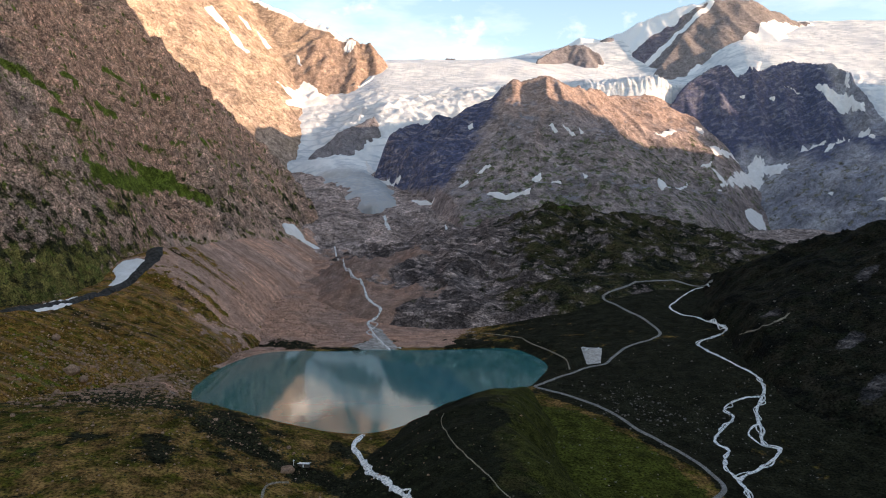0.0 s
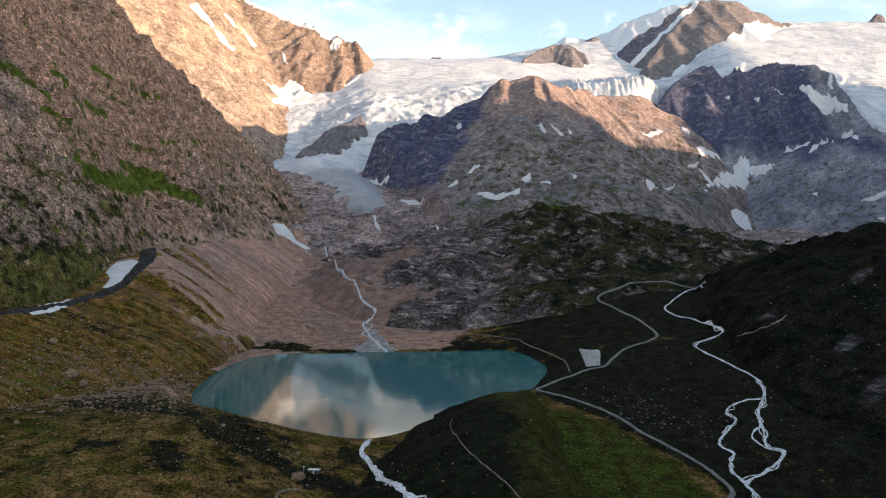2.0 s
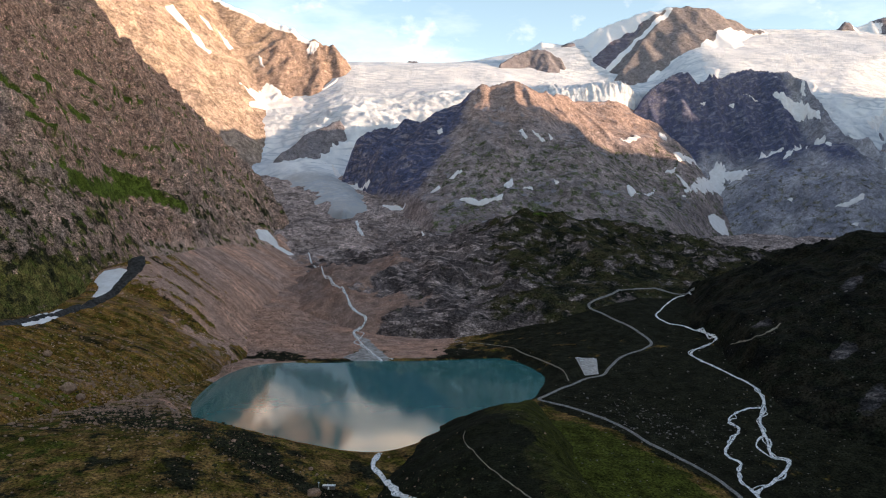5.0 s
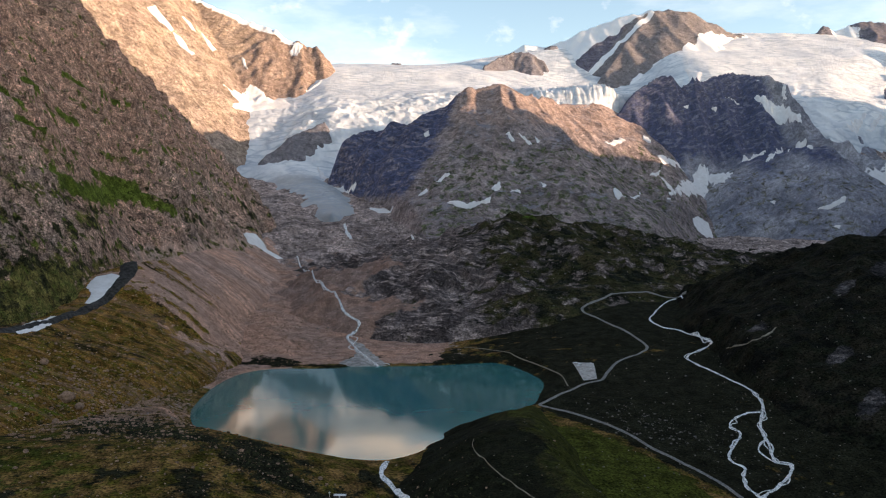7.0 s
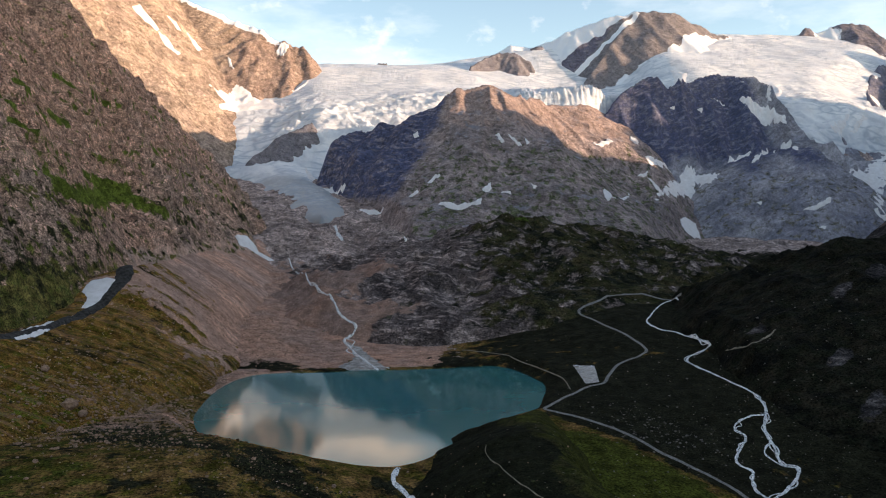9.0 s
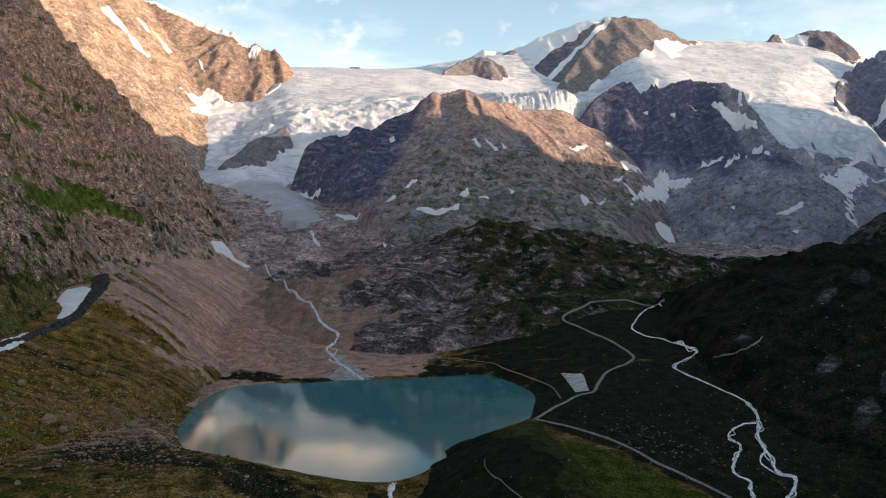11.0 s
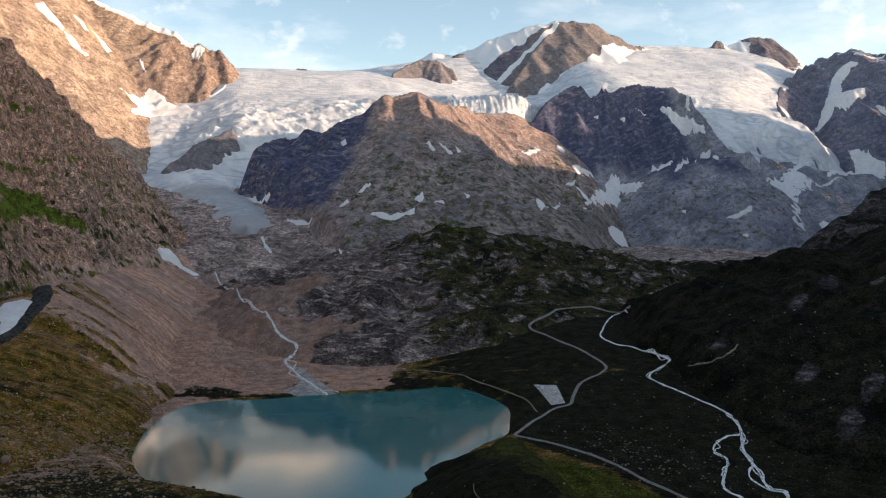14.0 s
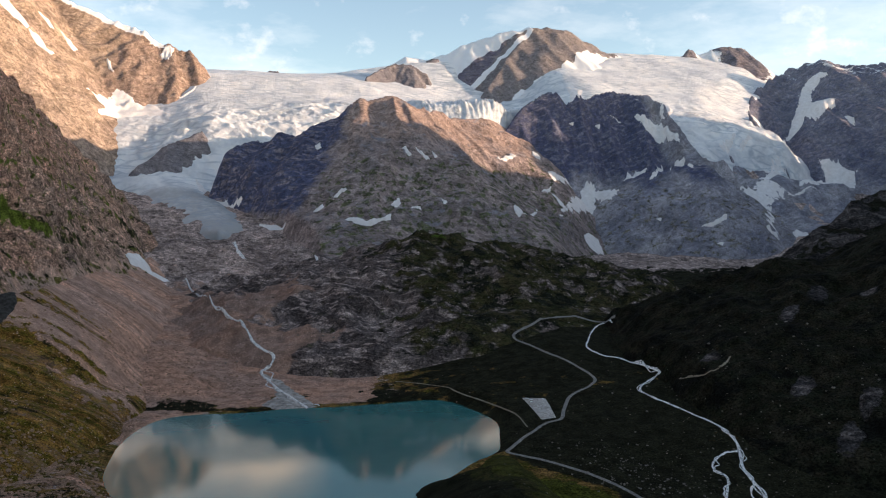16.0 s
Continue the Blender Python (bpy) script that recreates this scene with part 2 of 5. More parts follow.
def z_east_mountain(x, y):
    wx, wy = x + 14 * fbm(x, y, 260, 3, 91), y + 14 * fbm(x, y, 260, 3, 92)
    h = ridge(wx, wy, [(2010, 3270, 640, 120, 330), (2080, 3380, 700, 150, 420), (2140, 3470, 750, 150, 460), (2250, 3580, 800, 200, 540), (2400, 3680, 870, 250, 720), (2529, 3740, 928, 250, 860), (2617, 3710, 948, 250, 900), (2672, 3650, 988, 250, 930), (2797, 3580, 974, 250, 950), (3000, 3450, 940, 250, 950)], 230, 0.9)
    ribs = crags(x * 0.9 + 0.35 * y, (y - 0.5 * x) * 0.3, 150, 4, 96, 0.5)
    return h + 14 * crags(x, y, 190, 6, 94, 0.45) + 32 * ribs


def z_bench(x, y):
    """Rock steps below the eastern ice."""
    z = z_ground(x, y) + 4
    return z + 16 * crags(x, y, 170, 5, 97, 0.45) + 5 * crags(x + 0.4 * y, (y - 0.4 * x) * 0.4, 60, 4, 98, 0.5) - 60 * (smooth(1500, 1400, x) + smooth(2450, 2300, y))


def z_dark_hill(x, y):
    wx, wy = x + 16 * fbm(x, y, 160, 3, 101), y + 16 * fbm(x, y, 160, 3, 102)
    h = ridge(wx, wy, [(395, 1345, 55, 60, 90), (439, 1300, 76, 80, 120), (502, 1205, 124, 100, 250), (612, 1155, 160, 120, 530), (789, 1150, 172, 200, 600), (1000, 1080, 300, 400, 700),
                       (1350, 900, 700, 500, 800)], -22, 0.78)
    h = h - 0.8 * np.clip(np.interp(y, (600, 650, 830, 1050, 1180, 1320), (250, 262, 338, 385, 350, 430)) - x, 0, 300)
    return h + (8 * crags(x, y, 120, 6, 104, 0.48) + 2.5 * crags(x, y, 34, 4, 108)) * smooth(0, 50, h) + 2 * fbm(x, y, 25, 3, 105)


def z_far_hill(x, y):
    wx, wy = x + 16 * fbm(x, y, 160, 3, 111), y + 16 * fbm(x, y, 160, 3, 112)
    h = ridge(wx, wy, [(830, 1500, 110, 60, 160), (877, 1455, 160, 80, 230), (920, 1450, 208, 120, 260), (985, 1450, 252, 150, 300), (1105, 1500, 282, 200, 350), (1400, 1450, 520, 300, 500)], 60, 1.0)
    return h + 10 * crags(x, y, 90, 6, 114) * smooth(60, 120, h)


def z_shade_range(x, y):
    """The high range, added out of view, whose shade lies over the valley."""
    h = ridge(x, y, [(1700, -1500, 800, 600, 900), (1650, 0, 850, 600, 900), (1650, 600, 890, 520, 900), (1750, 1000, 960, 480, 900), (1850, 1400, 870, 450, 900), (1960, 1950, 690, 360, 900), (2250, 2200, 520, 300, 900)], -60, 1.0)
    # second crest added out of view to shade the buttress and knob
    h = np.maximum(h, ridge(x, y, [(2200, 2260, 600, 110, 110), (2300, 2370, 690, 100, 100), (2400, 2475, 740, 70, 70), (2430, 2485, 870, 60, 60), (2480, 2570, 950, 110, 110), (2540, 2690, 980, 150, 150), (2720, 2760, 980, 200, 200)], 100, 1.0))
    return h + 25 * crags(x, y, 200, 4, 121)


def z_grass_hill(x, y):
    wx, wy = x + 7 * fbm(x, y, 80, 3, 131), y + 7 * fbm(x, y, 80, 3, 132)
    h = ridge(wx, wy, [(82, 815, 9, 30, 60), (58, 730, 27, 70, 140), (42, 640, 37, 80, 170), (40, 580, 34, 80, 180), (45, 500, 30, 90, 180), (60, 350, 10, 100, 180)], -26, 1.0, True)
    return h + 1.0 * fbm(x, y, 26, 4, 134)


def z_nunatak(x, y):
    """Rock islands in the ice."""
    h = ridge(x, y, [(420, 3690, 815, 60, 60), (490, 3760, 862, 80, 120), (570, 3810, 898, 90, 170), (640, 3800, 896, 90, 200), (705, 3770, 850, 60, 120)], 690, 1.0)
    h = np.maximum(h, ridge(x, y, [(740, 3930, 945, 30, 40), (800, 3930, 950, 30, 40)], 860, 1.0))
    h = np.maximum(h, ridge(x, y, [(-415, 2835, 378, 40, 50), (-340, 2895, 446, 50, 100), (-240, 2935, 490, 40, 100)], 330, 0.7))
    return np.maximum(h, ridge(x, y, [(20, 3930, 858, 30, 30), (60, 3930, 862, 30, 30)], 800, 1.0)) + 7 * crags(x, y, 60, 5, 151, 0.5)


AREAS = {z_west_mountain: (-1100, -250, 500, 2300), z_moraine: (-620, -130, 560, 2050), z_rock_hill: (-350, 700, 1200, 2150), z_knob: (-420, 1050, 1850, 3100), z_buttress: (780, 1800, 2250, 3250),
         z_sunlit_wall: (-2000, -120, 2350, 3750), z_peak: (200, 2200, 3250, 4350), z_twin_peak: (2000, 2750, 3500, 4300), z_east_mountain: (1850, 3300, 2550, 3950), z_bench: (1400, 2450, 2300, 3150), z_dark_hill: (150, 1500, 500, 1500),
         z_far_hill: (750, 1500, 1200, 1750), z_grass_hill: (-70, 260, 380, 880), z_nunatak: (-480, 900, 2750, 4000)}


def z_land(x, y, but=None):
    """The top of all the land."""
    x, y = np.asarray(x, float), np.asarray(y, float)
    top = np.full(x.shape, -1e9) if but is z_ground else z_ground(x, y)
    for f, (x0, x1, y0, y1) in AREAS.items():
        here = (x >= x0) & (x <= x1) & (y >= y0) & (y <= y1)
        if f is not but and here.any():
            top[here] = np.maximum(top[here], f(x[here], y[here]))
    return top


def z_glacier(x, y):
    centre = np.interp(y, (2080, 2150, 2240, 2375, 2530, 2700, 2760, 2860, 2950), (-165, -175, -170, -207, -261, -313, -365, -400, -420)) + 12 * perlin(y / 70, x * 0 + 0.4, 146)
    half = np.interp(y, (2140, 2190, 2270, 2400, 2530, 2700, 2760, 2860, 2900, 3000), (5, 48, 68, 72, 70, 80, 120, 230, 420, 3000))
    half = np.where(x < centre, half * (1 + 0.6 * smooth(2740, 2800, y)), half)
    bulge = np.clip(1 - ((x - centre) / half) ** 2, -40, 1)
    z = ice_level(x, y) - 14 + 16 * np.where(y > 2880, np.maximum(bulge, smooth(2880, 3000, y)), bulge)
    z = z - 45 * smooth(-260, 0, x - ice_limit(y)) * smooth(2880, 3000, y) - 0.9 * np.clip(x - ice_limit(y) + 20 * perlin(y / 40, x / 90, 147), 0, 300)
    broken = smooth(2740, 2850, y) * smooth(3350, 3000, y) + 0.8 * smooth(1450, 1650, x) * smooth(3420, 3200, y)
    z = np.where(y < 2140, -500.0, z)
    brow = np.interp(x, (-240, -113, 40, 208, 331, 432, 590, 742, 850, 900, 1000, 1100, 1370, 1459, 1512, 1560, 1590, 1640, 1732, 1833, 1921, 2060, 2500),
                     (2660, 2625, 2530, 2550, 2580, 2690, 2845, 2965, 3030, 3050, 3060, 3075, 3105, 3090, 3020, 2960, 2942, 2970, 3030, 3015, 3020, 3030, 3040))
    z = np.where((x > -180) & ((y > 2620) | (x > -20)), z - np.where(x > 1580, 0.8, 4.0) * np.clip(brow + 9 * perlin(x / 14, y / 60, 143) - y, 0, 400), z)
    shelf = smooth(420, 520, x) * smooth(830, 770, x) * smooth(3300, 3040, y)
    z = z + 30 * shelf
    band = smooth(190, 60, np.abs(y - np.interp(x, (-450, -150, 200, 420), (2880, 2960, 3120, 3130)))) * smooth(-480, -380, x) * smooth(700, 420, x)
    cracks = crags(x * 0.35 + y * 0.94, (x * 0.94 - y * 0.35) * 0.3, 34, 3, 144)
    serac = smooth(3140, 3020, y) * smooth(420, 520, x) * smooth(840, 790, x) * crags(x, y * 0.25, 22, 3, 145)
    return z + broken * 5 * crags(x, y * 1.6, 60, 5, 141) + smooth(2780, 2640, y) * 3.5 * crags(x * 1.3, y * 0.7, 34, 4, 148) + band * (13 * cracks + 6) + 11 * serac + 4 * fbm(x, y, 190, 5, 142)
# ---- end of land heights ----


# ---- materials ----
def material(name):
    m = bpy.data.materials.new(name)
    m.use_nodes = True
    nodes, links = m.node_tree.nodes, m.node_tree.links
    return m, nodes, links, nodes["Principled BSDF"]


def node(nodes, kind, **values):
    n = nodes.new("ShaderNode" + kind)
    for key, value in values.items():
        n.inputs[key].default_value = value
    return n


def noise_node(nodes, links, coord, size, detail=6, rough=0.6, stretch=None):
    """Noise with lumps of about that many metres."""
    n = node(nodes, "TexNoise", Scale=1.0 / size, Detail=detail, Roughness=rough)
    if stretch:
        mp = node(nodes, "Mapping", Scale=stretch)
        links.new(coord, mp.inputs["Vector"])
        coord = mp.outputs[0]
    links.new(coord, n.inputs["Vector"])
    return n.outputs["Fac"]


def ramp(nodes, links, fac, stops):
    r = nodes.new("ShaderNodeValToRGB")
    e = r.color_ramp.elements
    while len(e) < len(stops):
        e.new(0.5)
    for k, (at, colour) in enumerate(stops):
        e[k].position, e[k].color = at, (*colour, 1) if len(colour) == 3 else colour
    links.new(fac, r.inputs[0])
    return r.outputs[0]


def mix(nodes, links, fac, a, b):
    n = nodes.new("ShaderNodeMix")
    n.data_type = "RGBA"
    if isinstance(fac, (int, float)):
        n.inputs[0].default_value = fac
    else:
        links.new(fac, n.inputs[0])
    for k, v in ((6, a), (7, b)):
        if isinstance(v, tuple):
            n.inputs[k].default_value = (*v, 1)
        else:
            links.new(v, n.inputs[k])
    return n.outputs[2]


def maths(nodes, links, op, a, b=0.0, clamp=False):
    n = nodes.new("ShaderNodeMath")
    n.operation, n.use_clamp = op, clamp
    for k, v in ((0, a), (1, b)):
        if isinstance(v, (int, float)):
            n.inputs[k].default_value = v
        else:
            links.new(v, n.inputs[k])
    return n.outputs[0]


def scaled(nodes, links, colour, factor):
    n = nodes.new("ShaderNodeVectorMath")
    n.operation = "SCALE"
    links.new(colour, n.inputs[0])
    links.new(factor, n.inputs["Scale"])
    return n.outputs[0]


def cells(nodes, links, coord, size, feature="F1"):
    n = node(nodes, "TexVoronoi", Scale=1.0 / size)
    n.feature = feature
    links.new(coord, n.inputs["Vector"])
    return n


def land_material(name, rock, rock_dark, rock_pale, grass, grass_dry, scree, stone=14.0, relief=1.0, heath=(0.013, 0.016, 0.007), lush=(0.06, 0.10, 0.012), speck=0.75, bite=1.0, spread=1.6, rills=None,
                  slabs=0.5, blocks=0.0, rust=(0.42, 0.26, 0.20), painted_shade=(0.085, 0.092, 0.15), dip=(0.5, -0.35, 0.6)):
    """Jointed rock, turf, heath, scree and snow, each where the mesh's own layers say so, broken up by noise at several scales."""
    m, nodes, links, shader = material(name)
    at = nodes.new("ShaderNodeNewGeometry").outputs["Position"]

    def tone(colour, fac, low, high, a, b):
        return scaled(nodes, links, colour, ramp(nodes, links, fac, [(low, (a,) * 3), ((low + high) / 2, ((a + b) / 2,) * 3), (high, (b,) * 3)]))

    big, mid, fine = noise_node(nodes, links, at, max(60.0, stone * 20), 5), noise_node(nodes, links, at, stone * 3.0, 7, 0.62), noise_node(nodes, links, at, stone * 0.42, 4, 0.65)
    # beds and joints follow a coordinate bent by noise and tilted with the strata
    bend = node(nodes, "TexNoise", Scale=1.0 / (stone * 6), Detail=3.0)
    links.new(at, bend.inputs["Vector"])
    push = nodes.new("ShaderNodeVectorMath")
    push.operation = "MULTIPLY_ADD"
    links.new(bend.outputs["Color"], push.inputs[0])
    push.inputs[1].default_value = (stone * 3.5,) * 3
    links.new(at, push.inputs[2])
    flat = node(nodes, "Mapping", Rotation=dip, Scale=(0.8, 1.0, 1.25))
    links.new(push.outputs[0], flat.inputs["Vector"])
    beds = noise_node(nodes, links, flat.outputs[0], stone * 3.0, 7, 0.66, (0.55, 0.8, 1.25))
    thin = noise_node(nodes, links, flat.outputs[0], stone * 1.2, 6, 0.68, (0.6, 0.8, 1.3))
    steep = noise_node(nodes, links, push.outputs[0], stone * 1.6, 7, 0.68, (1.1, 0.9, 0.3))
    body = mix(nodes, links, ramp(nodes, links, big, [(0.40, (0, 0, 0)), (0.60, (1, 1, 1))]), rock, rock_dark)
    body = tone(body, noise_node(nodes, links, push.outputs[0], stone * 11, 6, 0.62), 0.38, 0.62, 1 - 0.42 * bite, 1 + 0.42 * bite)
    # the blue layer puts shade and haze into the rock's own colour
    for key, colour in (("rust", rust), ("blue", painted_shade)):
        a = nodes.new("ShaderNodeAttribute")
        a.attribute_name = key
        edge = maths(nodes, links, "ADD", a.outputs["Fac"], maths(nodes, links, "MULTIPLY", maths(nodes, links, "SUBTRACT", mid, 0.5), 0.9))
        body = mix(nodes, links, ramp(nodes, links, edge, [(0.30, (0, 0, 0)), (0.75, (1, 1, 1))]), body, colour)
    body = mix(nodes, links, ramp(nodes, links, beds, [(0.50, (0, 0, 0)), (0.62, (slabs,) * 3)]), body, rock_pale)
    body = tone(body, mid, 0.36, 0.64, 1 - 0.18 * bite, 1 + 0.18 * bite)
    body = tone(body, thin, 0.36, 0.64, 1 - 0.28 * bite, 1 + 0.30 * bite)
    body = tone(body, steep, 0.38, 0.62, 1 - 0.30 * bite, 1 + 0.30 * bite)
    body = tone(body, fine, 0.36, 0.64, 1 - 0.60 * bite, 1 + 0.70 * bite)
    if blocks:
        for size, depth in ((stone * 2.4, 0.22), (stone * 0.9, 0.30)):
            body = scaled(nodes, links, body, ramp(nodes, links, cells(nodes, links, flat.outputs[0], size).outputs["Color"], [(0.1, (1 - depth * blocks,) * 3), (0.9, (1 + depth * blocks,) * 3)]))
        joints = cells(nodes, links, flat.outputs[0], stone * 1.3, "DISTANCE_TO_EDGE").outputs["Distance"]
        body = scaled(nodes, links, body, ramp(nodes, links, joints, [(0.0, (1 - 0.75 * blocks,) * 3), (0.09, (1.0,) * 3)]))
    # clefts, open in places and closed in others
    for size, deep, wide, stretch in ((stone * 9, 0.75, 0.016, (0.6, 0.7, 1.3)), (stone * 3.6, 0.7, 0.022, (1.0, 0.8, 0.6)), (stone * 1.5, 0.6, 0.035, (0.5, 0.7, 1.4))):
        n = noise_node(nodes, links, flat.outputs[0], size, 5, 0.6, stretch)
        split = maths(nodes, links, "ABSOLUTE", maths(nodes, links, "SUBTRACT", n, 0.5))
        gap = ramp(nodes, links, split, [(0.0, (deep * min(1.2, bite),) * 3), (wide, (0, 0, 0))])
        gap = maths(nodes, links, "MULTIPLY", gap, ramp(nodes, links, mid, [(0.44, (1, 1, 1)), (0.58, (0.1, 0.1, 0.1))]))
        body = mix(nodes, links, gap, body, tuple(c * 0.12 for c in rock_dark))
    rubble = cells(nodes, links, at, max(1.3, stone * 0.22))
    stones = mix(nodes, links, ramp(nodes, links, big, [(0.42, (0, 0, 0)), (0.58, (1, 1, 1))]), scree, tuple(c * f for c, f in zip(scree, (0.80, 0.90, 1.0))))
    stones = scaled(nodes, links, stones, ramp(nodes, links, rubble.outputs["Color"], [(0.1, (0.6,) * 3), (0.8, (1.1,) * 3), (0.97, (1.9,) * 3)]))
    stones = tone(stones, mid, 0.38, 0.62, 0.72, 1.25)
    if rills:
        turned = node(nodes, "Mapping", Rotation=(0, 0, rills))
        links.new(at, turned.inputs["Vector"])
        for size, depth in ((stone * 1.6, 0.18), (stone * 5, 0.24)):
            stones = tone(stones, noise_node(nodes, links, turned.outputs[0], size, 6, 0.65, (0.10, 1.0, 0.10)), 0.38, 0.62, 1 - depth, 1 + depth)
        streaks = noise_node(nodes, links, turned.outputs[0], stone * 3, 7, 0.68, (0.10, 1.0, 0.10))
        belt = noise_node(nodes, links, turned.outputs[0], stone * 16, 5, 0.6, (0.25, 1.0, 0.25))
        stones = mix(nodes, links, ramp(nodes, links, belt, [(0.46, (0, 0, 0)), (0.62, (0.5,) * 3)]), stones, tuple(c * f for c, f in zip(scree, (0.60, 0.66, 0.72))))
    layer = {}
    wide = noise_node(nodes, links, at, stone * spread, 9, 0.66)
    wide_b = noise_node(nodes, links, push.outputs[0], stone * spread * 1.3, 9, 0.66)
    for key, jitter in (("grass", wide), ("scree", wide_b), ("heath", wide_b), ("lush", wide), ("snow", mid)):
        a = nodes.new("ShaderNodeAttribute")
        a.attribute_name = key
        edge = maths(nodes, links, "ADD", a.outputs["Fac"], maths(nodes, links, "MULTIPLY", maths(nodes, links, "SUBTRACT", jitter, 0.5), 1.6))
        layer[key] = ramp(nodes, links, edge, [(0.44, (0, 0, 0)), (0.56, (1, 1, 1))])
    turf_noise = noise_node(nodes, links, at, stone * 3.4, 8, 0.7)
    turf = mix(nodes, links, ramp(nodes, links, turf_noise, [(0.42, (0, 0, 0)), (0.58, (1, 1, 1))]), grass, grass_dry)
    turf = mix(nodes, links, layer["lush"], turf, lush)
    turf = mix(nodes, links, layer["heath"], turf, heath)
    turf = tone(turf, fine, 0.36, 0.64, 0.25, 1.8)
    turf = tone(turf, mid, 0.38, 0.62, 0.55, 1.45)
    if rills:
        turf = mix(nodes, links, ramp(nodes, links, streaks, [(0.52, (0, 0, 0)), (0.64, (0.5,) * 3)]), turf, tuple(c * 0.42 for c in scree))
        turf = tone(turf, streaks, 0.36, 0.55, 0.65, 1.1)
    patch = noise_node(nodes, links, at, stone * 7, 6, 0.7)
    pebble = cells(nodes, links, at, max(2.2, stone * 0.5))
    lone = maths(nodes, links, "MULTIPLY", maths(nodes, links, "LESS_THAN", pebble.outputs["Distance"], 0.3), maths(nodes, links, "GREATER_THAN", pebble.outputs["Color"], speck))
    lone = maths(nodes, links, "MULTIPLY", lone, ramp(nodes, links, patch, [(0.42, (0, 0, 0)), (0.55, (1, 1, 1))]))
    turf = mix(nodes, links, lone, turf, rock_pale)
    body = mix(nodes, links, layer["scree"], body, stones)
    body = mix(nodes, links, layer["grass"], body, turf)
    white = mix(nodes, links, ramp(nodes, links, fine, [(0.35, (0, 0, 0)), (0.65, (1, 1, 1))]), (0.74, 0.74, 0.76), (0.85, 0.85, 0.86))
    body = mix(nodes, links, layer["snow"], body, white)
    links.new(body, shader.inputs["Base Color"])
    shader.inputs["Roughness"].default_value = 0.95
    shader.inputs["Specular IOR Level"].default_value = 0.03
    bump = node(nodes, "Bump", Strength=1.0, Distance=stone * 0.38 * relief)
    height = maths(nodes, links, "ADD", maths(nodes, links, "MULTIPLY", thin, 1.1), maths(nodes, links, "MULTIPLY", fine, 0.45))
    height = maths(nodes, links, "ADD", height, maths(nodes, links, "MULTIPLY", mid, 0.9))
    links.new(height, bump.inputs["Height"])
    links.new(bump.outputs[0], shader.inputs["Normal"])
    return m


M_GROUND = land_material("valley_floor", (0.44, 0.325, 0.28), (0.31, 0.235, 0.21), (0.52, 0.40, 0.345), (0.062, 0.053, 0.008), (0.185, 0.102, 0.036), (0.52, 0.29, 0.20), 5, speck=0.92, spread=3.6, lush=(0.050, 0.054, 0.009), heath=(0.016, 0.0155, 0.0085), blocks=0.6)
M_WEST = land_material("brown_gneiss", (0.51, 0.315, 0.228), (0.31, 0.215, 0.172), (0.64, 0.44, 0.34), (0.085, 0.088, 0.024), (0.16, 0.125, 0.04), (0.62, 0.375, 0.27), 4.4, spread=3.6, bite=0.95, heath=(0.028, 0.027, 0.013), lush=(0.095, 0.118, 0.020), relief=1.4, speck=0.94,
                       rust=(0.50, 0.285, 0.20), slabs=0.45, blocks=1.0, dip=(0.25, 0.5, 0.3))
M_MORAINE = land_material("moraine_scree", (0.62, 0.37, 0.265), (0.48, 0.295, 0.22), (0.72, 0.47, 0.355), (0.088, 0.069, 0.010), (0.215, 0.108, 0.028), (0.58, 0.322, 0.222), 4, 0.7, spread=3.0, speck=0.8, lush=(0.060, 0.070, 0.008), rills=0.15, heath=(0.033, 0.026, 0.010))
M_HILL = land_material("pale_slabs", (0.19, 0.145, 0.13), (0.10, 0.08, 0.075), (0.55, 0.42, 0.37), (0.030, 0.031, 0.012), (0.052, 0.042, 0.020), (0.40, 0.235, 0.17), 6, spread=6.5, heath=(0.014, 0.015, 0.010), speck=0.9, slabs=0.75, bite=0.85, blocks=0.75)
M_KNOB = land_material("red_brown_rock", (0.31, 0.238, 0.218), (0.205, 0.166, 0.16), (0.46, 0.365, 0.335), (0.085, 0.082, 0.055), (0.125, 0.11, 0.082), (0.34, 0.28, 0.27), 6.0, bite=0.75, slabs=0.4, relief=0.7, spread=3.4, heath=(0.085, 0.084, 0.062), lush=(0.10, 0.105, 0.055), speck=0.9,
                       rust=(0.31, 0.222, 0.19), dip=(0.4, -0.4, 0.5))
M_GREY = land_material("grey_rock", (0.345, 0.325, 0.34), (0.215, 0.21, 0.245), (0.48, 0.44, 0.46), (0.11, 0.105, 0.075), (0.16, 0.145, 0.115), (0.36, 0.32, 0.335), 6.0, bite=0.55, slabs=0.3, relief=0.8, spread=3.4, heath=(0.08, 0.08, 0.075), speck=0.9, rust=(0.34, 0.27, 0.20), dip=(0.3, 0.6, 0.2))
M_WALL = land_material("ochre_rock", (0.36, 0.265, 0.20), (0.28, 0.205, 0.165), (0.45, 0.35, 0.275), (0.1, 0.09, 0.03), (0.12, 0.1, 0.04), (0.43, 0.32, 0.235), 6, bite=0.75, relief=0.8, rust=(0.27, 0.19, 0.155), dip=(0.5, 0.5, 0.4))
M_PEAK = land_material("summit_rock", (0.225, 0.20, 0.205), (0.18, 0.165, 0.182), (0.30, 0.265, 0.26), (0.1, 0.09, 0.03), (0.12, 0.1, 0.04), (0.33, 0.265, 0.26), 7, bite=0.55, relief=0.6, rust=(0.205, 0.182, 0.185), painted_shade=(0.14, 0.128, 0.165))
